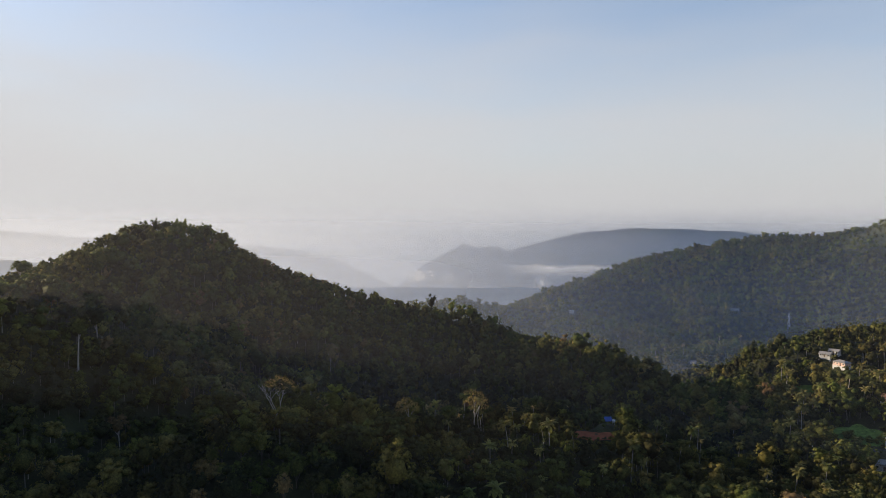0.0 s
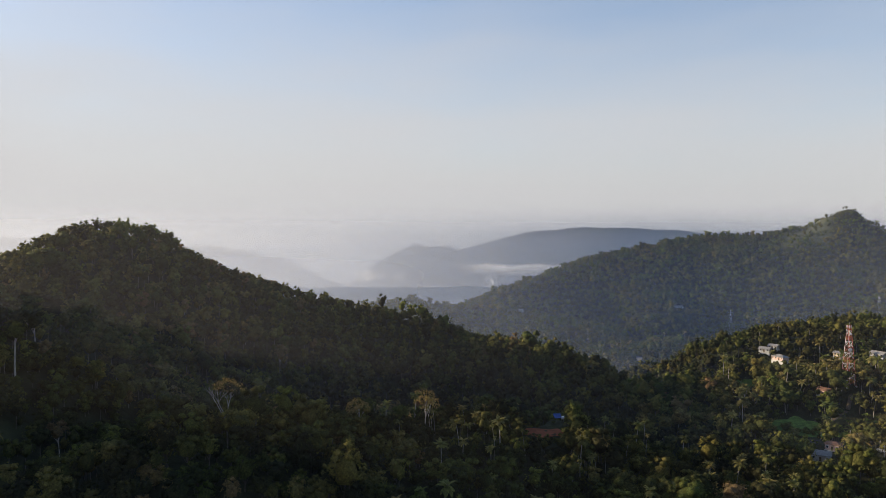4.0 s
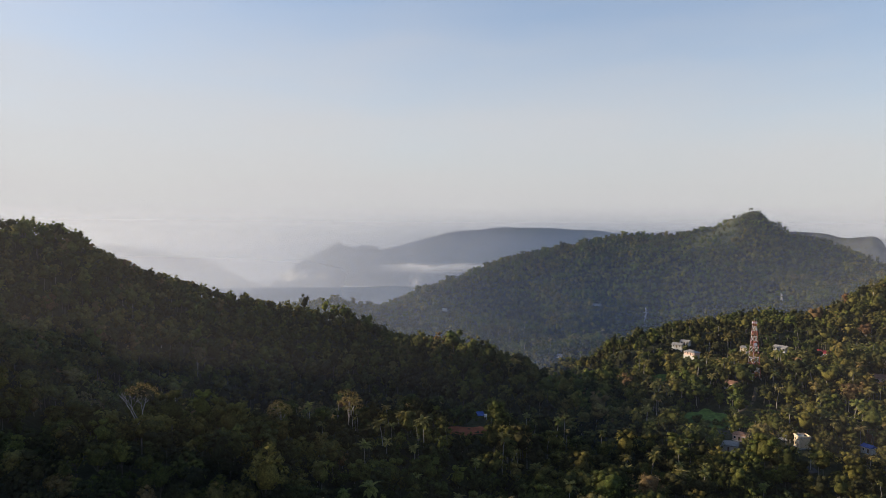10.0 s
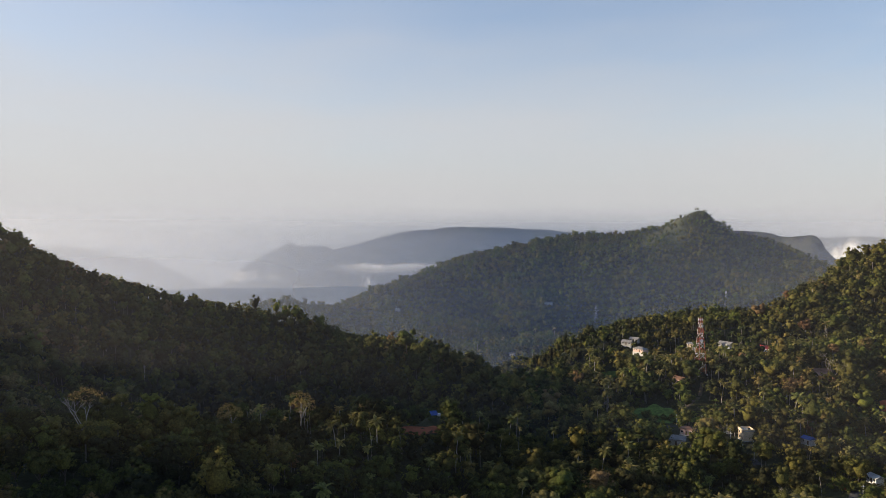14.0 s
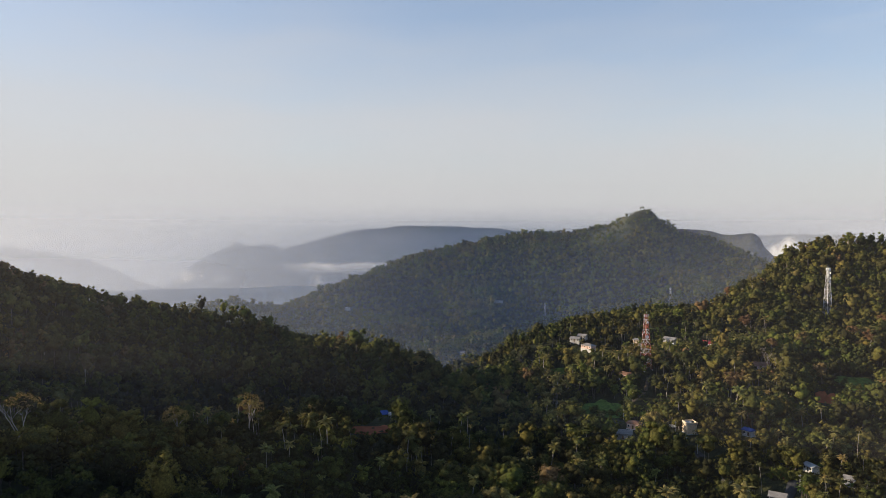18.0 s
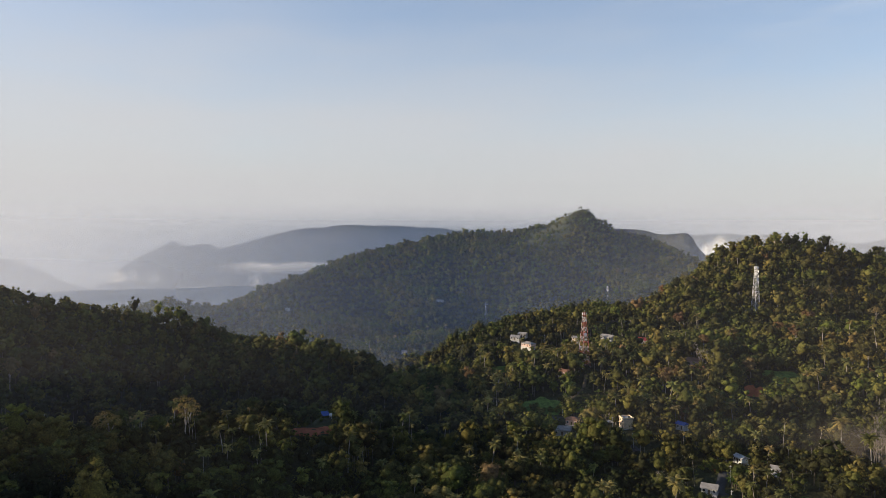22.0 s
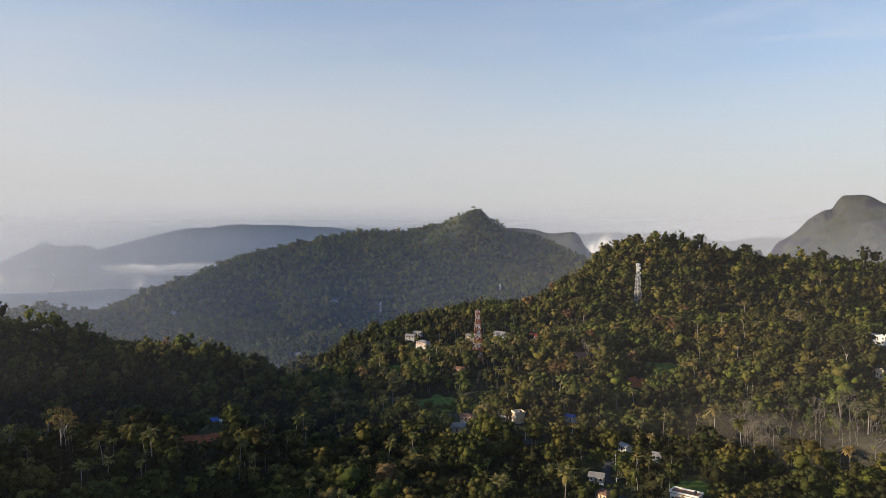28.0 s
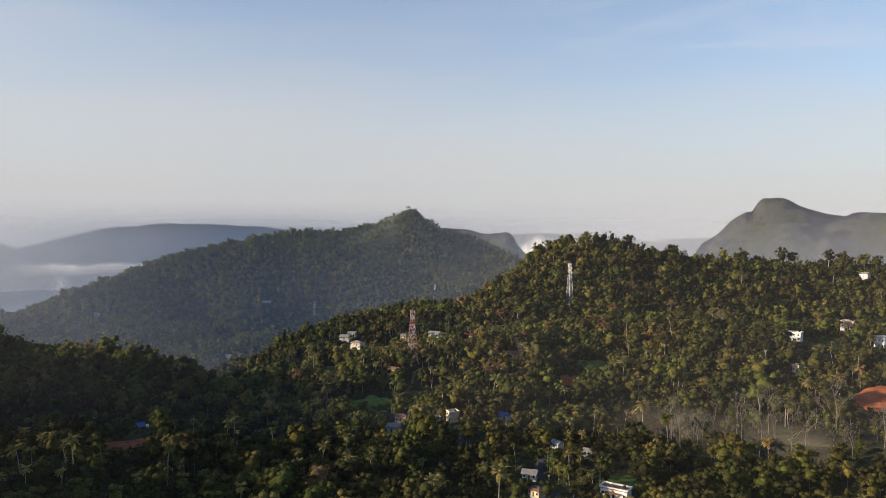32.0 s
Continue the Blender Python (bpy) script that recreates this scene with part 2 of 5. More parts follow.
# ---- the land: one sheet, ridges set by turn and rise to fit the camera's view ----
def lattice(ix, iy, seed):
    h = (ix * 374761393 + iy * 668265263 + seed * 974634541) & 0xFFFFFFFF
    h = ((h ^ (h >> 13)) * 1274126177) & 0xFFFFFFFF
    return ((h ^ (h >> 16)) & 0xFFFF) / 65535.0


def rough(x, y, size, octaves=4, seed=1):
    """Smooth random relief between -1 and 1 with features of that size in metres."""
    total, amp, norm = 0.0, 1.0, 0.0
    for o in range(octaves):
        u, v = np.asarray(x) / size + 1000, np.asarray(y) / size + 1000
        iu, iv = np.floor(u).astype(np.int64), np.floor(v).astype(np.int64)
        fu, fv = u - iu, v - iv
        fu, fv = fu * fu * (3 - 2 * fu), fv * fv * (3 - 2 * fv)
        a, b = lattice(iu, iv, seed + o), lattice(iu + 1, iv, seed + o)
        c, d = lattice(iu, iv + 1, seed + o), lattice(iu + 1, iv + 1, seed + o)
        total = total + amp * ((a + (b - a) * fu) * (1 - fv) + (c + (d - c) * fu) * fv - 0.5) * 2
        norm += amp
        amp, size = amp * 0.5, size * 0.5
    return total / norm


def polar(turn, far):
    """x, y of a place so many degrees to the right of north and so many metres off."""
    return far * math.sin(radians(turn)), far * math.cos(radians(turn))


def crest(points, canopy):
    """A ridge line from (turn, rise, distance): x, y and the height of the soil under the canopy."""
    return np.array([(*polar(a, d), EYE[2] + d * math.tan(radians(e)) - canopy) for a, e, d in points])


# ridges: crest line, fall per metre, roundness of the top
RIDGES = {}
RIDGES["west_hill"] = (crest([(-58, -4.0, 490), (-53, -3.2, 520), (-49.6, -2.1, 555), (-47.2, -0.6, 580), (-44.5, 0.45, 605), (-42.3, 0.75, 620), (-39.2, 0.35, 632), (-37.1, -1.5, 650), (-34.2, -2.9, 680), (-29, -4.55, 740), (-24, -5.8, 810), (-19.5, -6.4, 830), (-15.5, -8.5, 800)], 13), 0.42, 12)
RIDGES["spur"] = (crest([(-24, -10.5, 560), (-15.3, -9.0, 590), (-12.3, -8.3, 560), (-9.6, -9.0, 530), (-7.1, -10.4, 490), (-4.2, -12.0, 455), (-1.4, -13.8, 430), (3, -15.3, 400), (7, -16.8, 380), (10, -18.2, 365)], 13), 0.42, 10)
RIDGES["shelf"] = (crest([(-36, -15.5, 300), (-20, -15.8, 345), (-9.8, -15.3, 380), (-4, -16.5, 385), (4, -19.2, 350)], 2), 0.26, 30)
RIDGES["plateau"] = (crest([(-3, -14, 560), (-1, -12, 590), (0.5, -10.0, 620), (2.0, -8.1, 650), (6, -6.5, 680), (11, -6.2, 690), (15.5, -6.2, 705), (17.6, -4.6, 760)], 14), 0.36, 12)
RIDGES["town_shelf"] = (crest([(4.5, -12.2, 525), (8, -10.9, 548), (11, -10.6, 550), (15, -10.2, 565), (20, -9.8, 590)], 2), 0.24, 22)
RIDGES["road_shelf"] = (crest([(8.5, -15.2, 412), (10, -14.7, 424), (14.3, -14.5, 432), (18, -14.6, 425)], 2), 0.22, 20)
RIDGES["east_hill"] = (crest([(17.6, -4.6, 760), (20.1, -2.3, 850), (22, -1.2, 880), (24, -0.3, 900), (26.3, -0.2, 900), (28, -0.8, 900), (29.8, -1.3, 910), (33, -1.8, 930), (38, -1.9, 930), (44, -2.0, 930), (54, -2.6, 900)], 17), 0.30, 26)
RIDGES["east_shelf"] = (crest([(20, -9.2, 600), (27, -8, 640), (33, -7.5, 620), (39, -7.6, 570), (46, -8, 560), (54, -8.5, 540)], 3), 0.18, 30)
RIDGES["east_foot"] = (crest([(16, -15, 415), (22, -16.3, 385), (27, -16.8, 360), (34, -15, 390), (42, -12.8, 410), (52, -12, 420)], 6), 0.20, 25)
RIDGES["far_hill"] = (crest([(-26, -6.0, 1330), (-24, -5.5, 1350), (-20.5, -5.1, 1400), (-17, -5.6, 1420), (-15, -5.3, 1440), (-13.4, -4.4, 1480), (-9.5, -3.1, 1580), (-5.5, -1.55, 1680), (-1.5, -0.9, 1740), (1.6, -0.15, 1790), (5.6, -0.05, 1810), (8.4, 0.6, 1825), (10.2, 1.4, 1830), (11.0, 1.62, 1830), (11.6, 1.2, 1832), (12.8, 0.3, 1840), (15.6, -0.25, 1820), (17.7, -1.2, 1780), (20, -2.3, 1740), (25, -4, 1700)], 16.5), 0.28, 10)
# added out of view to the left, raised to throw shade on the near slopes
RIDGES["unseen_shade_ridge"] = (crest([(-57.5, -2.6, 495), (-59.5, -0.8, 485), (-62, 1.8, 470), (-66, 4.2, 455), (-76, 5.6, 440), (-90, 4.6, 420), (-110, 0.5, 420)], 14), 0.42, 20)
RIDGES["peak_knob"] = (crest([(9.9, 1.0, 1828), (10.4, 1.3, 1828), (10.8, 1.5, 1828), (11.2, 1.55, 1828), (11.6, 1.38, 1829), (11.95, 0.98, 1830), (12.3, 0.45, 1830)], 5), 0.9, 6)
RIDGES["rock_peak"] = (crest([(29, -3, 2500), (31.2, -1.75, 2500), (33.3, -0.9, 2500), (34.3, -0.15, 2500), (35.0, 0.62, 2500), (35.65, 1.1, 2500), (36.6, 1.25, 2500), (37.2, 1.85, 2500), (37.7, 2.1, 2503), (38.45, 2.0, 2510), (39.25, 1.75, 2520), (40.2, 1.45, 2540), (41.3, 1.1, 2550), (42.5, 0.85, 2560), (43.1, 1.15, 2500), (46, 1.0, 2480), (54, 0.2, 2450)], 0), 0.55, 12)
RIDGES["peak_hook"] = (crest([(36.95, 2.1, 2495), (37.15, 2.52, 2498), (37.6, 2.58, 2500), (38.4, 2.28, 2505), (39.2, 1.88, 2512)], 0), 2.2, 5)
RIDGES["peak_shoulder"] = (crest([(33.3, -0.85, 2500), (34.3, -0.1, 2500), (35.0, 0.7, 2498), (35.65, 1.16, 2498), (36.6, 1.55, 2498)], 0), 0.9, 8)
RIDGES["rock_domes"] = (crest([(13.5, -0.1, 2450), (14.6, -0.19, 2450), (15.96, -0.27, 2440), (16.9, -0.46, 2430), (17.7, -0.31, 2410), (18.45, -0.2, 2400), (18.95, -0.36, 2400), (19.3, -0.9, 2400), (19.5, -1.7, 2400)], 0), 1.1, 12)
RIDGES["gap_ridge"] = (crest([(17, -0.6, 3800), (19.6, -0.46, 3800), (20.6, -0.36, 3800), (21.3, -0.42, 3800), (22.7, -0.49, 3800), (24.5, -0.4, 3800), (28.1, -0.9, 3800), (29.8, -1.1, 3700), (31.8, -0.7, 3800), (36, -0.6, 3900)], 0), 0.4, 12)
RIDGES["notch_mountain"] = (crest([(-26.6, -5.2, 3480), (-25.3, -4.4, 3500), (-24.4, -3.6, 3530), (-23.0, -2.6, 3560), (-21.8, -1.88, 3590), (-20.8, -1.47, 3600), (-20.0, -1.3, 3600), (-18.8, -1.35, 3620), (-18.1, -1.18, 3630), (-17.4, -1.27, 3650), (-16.7, -1.7, 3650), (-13, -2.6, 3650)], 0), 0.5, 10)
RIDGES["notch_knob"] = (crest([(-20.35, -1.15, 3598), (-20.15, -1.02, 3598), (-19.98, -1.02, 3598), (-19.75, -1.25, 3598)], 0), 1.6, 6)
RIDGES["long_mountain"] = (crest([(-17.9, -2.2, 4150), (-17.5, -1.95, 4200), (-16.25, -1.49, 4230), (-15.0, -1.19, 4250), (-13.3, -0.76, 4280), (-11.5, -0.28, 4300), (-9.8, -0.06, 4300), (-7.6, 0.16, 4300), (-5.4, 0.1, 4300), (-2.7, 0.06, 4300), (0, -0.04, 4300), (1.2, -0.18, 4300), (5.2, -0.3, 4300), (6.5, -0.2, 4300), (12, -0.4, 4300)], 0), 0.35, 14)
RIDGES["west_far_ridge"] = (crest([(-60, 0.0, 4400), (-53, -0.1, 4400), (-51, -0.25, 4400), (-48.3, -0.6, 4400), (-43, -0.8, 4300), (-37.1, -1.1, 4100), (-34.7, -1.34, 4060), (-32.7, -1.6, 4040), (-30.6, -2.1, 4000), (-28.5, -2.95, 4000), (-26.7, -4.0, 4000)], 0), 0.35, 20)
RIDGES["west_low_ridge"] = (crest([(-58, -1.6, 2300), (-54, -1.9, 2300), (-52.4, -1.95, 2300), (-50.4, -2.25, 2300), (-47, -3.2, 2300)], 6), 0.4, 10)


def fall_line(x, y, line, fall, round_top):
    """Height of one ridge over every place, and how far it has dropped from its crest."""
    close, total, weight = np.full(x.shape, 1e12), np.zeros(x.shape), np.zeros(x.shape)
    step = np.r_[0, np.cumsum(np.hypot(*np.diff(line[:, :2], axis=0).T))]
    at = np.linspace(0, step[-1], 48 if len(line) < 12 else 90)
    grain = (at[1] * 0.55) ** 2
    for px, py, pz in zip(*(np.interp(at, step, line[:, k]) for k in range(3))):
        d2 = (x - px) ** 2 + (y - py) ** 2
        w = 1.0 / (d2 + grain) ** 2
        total += w * pz
        weight += w
        close = np.minimum(close, d2)
    d = np.sqrt(np.maximum(close - grain * 0.4, 0))
    drop = fall * (np.sqrt(d * d + round_top * round_top) - round_top) * (1 + d / (0.6 * np.hypot(line[:, 0], line[:, 1]).mean()))
    return total / weight - drop, drop


PLATEAU_TURN = [-4.0, -1.4, 0.8, 2.1, 3.9, 7.3, 10.8, 14.0, 15.7, 17.6, 19.2, 20.2, 21.4, 24.0]
PLATEAU_RISE = [-10.9, -10.0, -8.7, -7.35, -6.7, -6.4, -6.2, -6.1, -5.9, -4.6, -3.5, -2.3, -1.5, -0.5]


def land(x, y):
    """Height of the soil at each place."""
    x, y = np.asarray(x, float), np.asarray(y, float)
    r = np.hypot(x, y)
    base = np.interp(r, [0, 150, 330, 480, 600, 850, 1200, 2000, 2600, 3300, 5000], [62, 46, 24, -4, -30, -48, -42, -80, -140, -200, -260])
    heights, drops = [base], [np.full(x.shape, 30.0)]
    for line, fall, top in RIDGES.values():
        h, d = fall_line(x, y, line, fall, top)
        heights.append(h)
        drops.append(d)
    h, d = np.array(heights), np.array(drops)
    peak = h.max(0)
    soft = 2.5
    z = peak + soft * np.log(np.exp((h - peak) / soft).sum(0)) - 0.0
    below = np.take_along_axis(d, h.argmax(0)[None], 0)[0]
    free = np.clip(below / 45.0, 0.04, 1.0)
    far = np.clip((r - 900) / 900, 0, 1)
    z = z + free * (rough(x, y, 90, 3, 3) * (4 + 5 * far) + rough(x, y, 330, 4, 9) * (5 + 20 * far))
    z = z - free * far * 22 * (1 - np.abs(rough(x, y, 420, 3, 21))) ** 3
    folds = np.clip((r - 1050) / 150, 0, 1) * np.clip((2000 - r) / 100, 0, 1) * np.clip(below / 40.0, 0.05, 1.0)
    z = z + folds * (15 * rough(x, y, 210, 3, 61) - 26 * (1 - np.abs(rough(x, y, 260, 2, 63))) ** 4 + 6)
    # soil here is held below set rises, to fit the skyline from the camera
    turn = np.degrees(np.arctan2(x, y))
    brow = EYE[2] + r * np.tan(np.radians(np.interp(turn, PLATEAU_TURN, PLATEAU_RISE))) - 13.5
    held = np.clip((r - 560) / 40, 0, 1) * np.clip((1050 - r) / 50, 0, 1) * ((turn > -4) & (turn < 24))
    z = z - held * np.maximum(z - brow, 0)
    crag = np.clip((r - 2200) / 200, 0, 1) * np.clip(below / 30.0, 0.22, 1.0)
    z = z + crag * (16 * rough(x, y, 150, 4, 41) - 40 * (1 - np.abs(rough(x, y, 300, 3, 43))) ** 4 + 12)
    for px, py, pr, pz in FLATS:
        k = np.clip(1.6 - np.hypot(x - px, y - py) / pr, 0, 1)
        k = k * k * (3 - 2 * k)
        z = z + (pz - z) * k
    return z


def pasture_at(x, y, z):
    """How open and grassy the ground is: the high west flank of the far peak, 0 to 1."""
    r, turn = np.hypot(x, y), np.degrees(np.arctan2(x, y))
    rise = np.degrees(np.arctan2(z - EYE[2], r))
    inside = np.minimum((turn - 6.6) / 0.8, (10.2 - turn) / 0.6)
    inside = np.minimum(inside, (rise + 1.6 + 0.5 * rough(x, y, 60, 2, 71)) / 0.5)
    return np.clip(inside, 0, 1) * np.clip(0.75 + 0.9 * rough(x, y, 70, 3, 73), 0, 1) * ((r > 1550) & (r < 1850))


def leafless_stand(x, y):
    """True in the stand of bare trees low on the east slope."""
    r, turn = np.hypot(x, y), np.degrees(np.arctan2(x, y))
    mid = 396 - 0.6 * (turn - 36) + 10 * rough(x, y, 60, 2, 75)
    return (turn > 29.3) & (turn < 48) & (np.abs(r - mid) < 24)


FLATS = []  # terraces: x, y, radius, level


def level(turn, far, radius, rise=None):
    """Cut a terrace for a building or a yard, at the soil's own height or put on the camera's line of sight with that
    rise; returns x, y, z.
    """
    x, y = polar(turn, far)
    z = float(land(np.array([x]), np.array([y]))[0]) if rise is None else EYE[2] + far * math.tan(radians(rise))
    FLATS.append((x, y, radius, z))
    return x, y, z


SITES = {}  # turn, distance, radius of the levelled yard, rise
SITES["clearing"] = (-9.9, 381, 15, -15.5)
SITES["shelter"] = (-8.95, 399, 6, -14.6)
SITES["red_tower"] = (11.22, 545, 6, -10.6)
SITES["white_tower"] = (23.45, 755, 5, -6.4)
SITES["yellow_house"] = (14.43, 420, 8, -15.0)
SITES["tin_house"] = (9.6, 408, 7, -15.75)
SITES["tin_house_back"] = (10.4, 424, 7, -15.0)
SITES["blue_shed"] = (18.5, 420, 5, -14.8)
SITES["stucco_house"] = (27.1, 321, 9, -19.9)
SITES["cream_house"] = (22.6, 384, 5, -16.7)
SITES["little_house"] = (25.0, 368, 4, -17.2)
SITES["hut"] = (20.5, 343, 6, -19.0)
SITES["low_hut"] = (21.1, 323, 5, -20.2)
SITES["red_roof"] = (15.5, 640, 8, -8.7)
SITES["long_roof"] = (13.0, 645, 8, -8.55)
SITES["small_roof"] = (10.55, 640, 5, -8.7)
SITES["cluster_a"] = (5.95, 640, 7, -8.75)
SITES["cluster_b"] = (6.95, 628, 7, -9.25)
SITES["cluster_c"] = (6.5, 648, 6, -8.5)
SITES["under_tower"] = (9.8, 528, 6, -11.4)
SITES["white_house"] = (39.4, 566, 6, -7.9)
SITES["yellow_small"] = (39.6, 500, 5, -10.05)
SITES["pink_house"] = (42.7, 640, 7, -6.8)
SITES["block_house"] = (44.8, 560, 8, -7.95)
SITES["soil_yard"] = (44.6, 455, 17, -11.7)
SITES["far_white"] = (43.6, 890, 6, -3.3)
SITES["gable_house"] = (19.3, 565, 7, -10.2)
SITES["house_a"] = (-11.8, 1425, 10)
SITES["house_b"] = (0.0, 1475, 12)
SITES["house_f"] = (-1.2, 1030, 9)
SITES["house_g"] = (-2.8, 1135, 9)
SITES["grass_bank"] = (7.9, 482, 17)
SITES["green_slope"] = (25.4, 548, 13)
SITES["green_edge"] = (4.6, 618, 9)
SITES["lawn"] = (27.6, 342, 9)
SITES["meadow"] = (41.3, 590, 16)
SITES["soil_cut"] = (23.45, 520, 7, -12.0)
SITES["soil_bank"] = (20.9, 372, 9, -17.2)
PLACE = {name: level(*v) for name, v in SITES.items()}
ROADS = {  # turn, distance along the way
    "lane": [(21.6, 368), (21.0, 352), (22.2, 334), (23.3, 318), (24.0, 300), (24.5, 270)],
    "bend": [(15.5, 392), (14.2, 402), (12.2, 420), (10.6, 446), (9.4, 462), (8.6, 450), (9.2, 428)],
    "track": [(8.6, 500), (10.0, 500), (11.2, 512), (11.4, 536)],
}
for way in ROADS.values():
    for turn, far in way:
        level(turn, far, 4.5)

turns = np.concatenate([np.arange(-180, -64, 4.0), np.arange(-64, 56, 0.3), np.arange(56, 180, 4.0)])
rings = np.concatenate([[0.05, 6, 12, 20], 26 * 1.03 ** np.arange(0, 82), np.arange(292, 680, 4.5), 680 * 1.019 ** np.arange(0, 105), np.arange(1786, 1874, 6.0), np.arange(2380, 2580, 16), np.arange(3480, 3680, 24), np.arange(3740, 3830, 24), np.arange(4190, 4330, 24)])
rings = np.unique(np.sort(rings))
A, R = np.meshgrid(np.radians(turns), rings, indexing="ij")
GX, GY = R * np.sin(A), R * np.cos(A)
GZ = land(GX, GY)


def mesh_from(name, verts, quads, mats, mat_index=None, face_attrs=None, point_attrs=None, smooth=True):
    me = bpy.data.meshes.new(name)
    verts, quads = np.asarray(verts, np.float32), np.asarray(quads, np.int32)
    me.vertices.add(len(verts))
    me.vertices.foreach_set("co", verts.ravel())
    me.loops.add(quads.size)
    me.loops.foreach_set("vertex_index", quads.ravel())
    me.polygons.add(len(quads))
    me.polygons.foreach_set("loop_start", np.arange(len(quads), dtype=np.int32) * 4)
    for m in mats:
        me.materials.append(m)
    if mat_index is not None:
        me.polygons.foreach_set("material_index", np.asarray(mat_index, np.int32))
    for key, values in (face_attrs or {}).items():
        me.attributes.new(key, "FLOAT", "FACE").data.foreach_set("value", np.asarray(values, np.float32))
    for key, values in (point_attrs or {}).items():
        me.attributes.new(key, "FLOAT", "POINT").data.foreach_set("value", np.asarray(values, np.float32))
    me.update(calc_edges=True)
    if not smooth:
        me.shade_flat()
    return me


def grid_quads(n, m, wrap=False):
    i, j = np.meshgrid(np.arange(n if wrap else n - 1), np.arange(m - 1), indexing="ij")
    a, b = i * m + j, ((i + 1) % n) * m + j
    return np.stack([a, a + 1, b + 1, b], -1).reshape(-1, 4)


slope = np.hypot(np.gradient(GZ, axis=0) / np.maximum(1, np.gradient(GX, axis=0) ** 2 + np.gradient(GY, axis=0) ** 2) ** 0.5, np.gradient(GZ, axis=1) / np.gradient(R, axis=1))
bare = np.clip((rough(GX, GY, 190, 5, 5) * 1.6 + slope * 0.9 - 0.15) * 3.0, 0, 1) * np.clip((R - 2150) / 200, 0, 1)
ground = new("ground", mesh_from("ground", np.stack([GX, GY, GZ], -1).reshape(-1, 3), grid_quads(len(turns), len(rings), True), [ground_mat], point_attrs={"rock": bare.ravel(), "grassy": pasture_at(GX, GY, GZ).ravel()}))
tagged(ground, "steep tropical hills and valleys under dense green forest", "ground", kind="structure")

# ---- trees ----
def tube(path, radii, sides):
    """A tapered tube along a path: vertices and quads."""
    path = np.asarray(path, float)
    ring = np.linspace(0, 2 * math.pi, sides, endpoint=False)
    verts = []
    for k, p in enumerate(path):
        d = path[min(k + 1, len(path) - 1)] - path[max(k - 1, 0)]
        d = d / (np.linalg.norm(d) + 1e-9)
        u = np.cross(d, (0.3, 1, 0.1))
        u /= np.linalg.norm(u) + 1e-9
        v = np.cross(d, u)
        verts.append(p + radii[k] * (np.cos(ring)[:, None] * u + np.sin(ring)[:, None] * v))
    n, m = len(path), sides
    quads = [(k * m + j, k * m + (j + 1) % m, (k + 1) * m + (j + 1) % m, (k + 1) * m + j) for k in range(n - 1) for j in range(m)]
    return np.concatenate(verts), np.array(quads)


def merge(parts):
    verts, quads, n = [], [], 0
    for v, q in parts:
        verts.append(v)
        quads.append(np.asarray(q) + n)
        n += len(v)
    return np.concatenate(verts), np.concatenate(quads)


CUBE = np.array([(x, y, z) for x in (-1, 1) for y in (-1, 1) for z in (-1, 1)], float) / math.sqrt(3)
_up = Vector((1, 1, 1)).rotation_difference(Vector((0, 0, 1))).to_matrix()
CUBE = CUBE @ np.array(_up).T  # standing on a corner, so that it reads as a rounded lump
CUBE_Q = np.array([(0, 1, 3, 2), (4, 6, 7, 5), (0, 4, 5, 1), (2, 3, 7, 6), (0, 2, 6, 4), (1, 5, 7, 3)])


_grid = [(x, y, z) for x in (-1, 0, 1) for y in (-1, 0, 1) for z in (-1, 0, 1) if (x, y, z) != (0, 0, 0)]
BALL = np.array([np.array(p) / math.sqrt(sum(c * c for c in p)) for p in _grid])
BALL_Q = []
for _axis in range(3):
    for _side in (-1, 1):
        for _i, _j in ((-1, -1), (-1, 0), (0, -1), (0, 0)):
            ring_ = []
            for di, dj in ((0, 0), (1, 0), (1, 1), (0, 1)) if _side > 0 else ((0, 0), (0, 1), (1, 1), (1, 0)):
                p_ = [_i + di, _j + dj]
                p_.insert(_axis, _side)
                ring_.append(_grid.index(tuple(p_)))
            BALL_Q.append(ring_ if _axis != 1 else ring_[::-1])
BALL_Q = np.array(BALL_Q)  # a rounded lump of 24 faces


def leaf_cards(rng, centre, radius, count, size, flat=1.0, heart=None, out=None):
    """Leaf clumps lying on the hull of one lobe, most of them on its outer side: small bent, uneven quads."""
    d = rng.normal(size=(count, 3))
    if out is not None:
        d += np.asarray(out) * 0.95
    d[:, 2] = np.where(d[:, 2] < -0.5, -d[:, 2], d[:, 2])
    d /= np.linalg.norm(d, axis=1)[:, None]
    p = centre + d * radius * np.array((1, 1, flat)) * rng.uniform(0.78, 1.14, (count, 1))
    away = d if heart is None else (p - heart) / (np.linalg.norm(p - heart, axis=1)[:, None] + 1e-6)
    n = 0.5 * d + 0.65 * away + rng.normal(scale=0.34, size=(count, 3)) + (0, 0, 0.1)
    n /= np.linalg.norm(n, axis=1)[:, None]
    u = np.cross(n, rng.normal(size=(count, 3)))
    u /= np.linalg.norm(u, axis=1)[:, None]
    v = np.cross(n, u)
    s = size * rng.uniform(0.6, 1.35, (count, 1))
    corners = []
    for k in range(4):
        a, w = k * math.pi / 2 + rng.uniform(-0.45, 0.45, (count, 1)), s * rng.uniform(0.55, 1.05, (count, 1))
        corners.append(p + (np.cos(a) * u + np.sin(a) * v) * w + n * s * rng.uniform(-0.3, 0.15, (count, 1)))
    q = np.stack(corners, 1)
    return q.reshape(-1, 3), np.arange(count * 4).reshape(-1, 4)


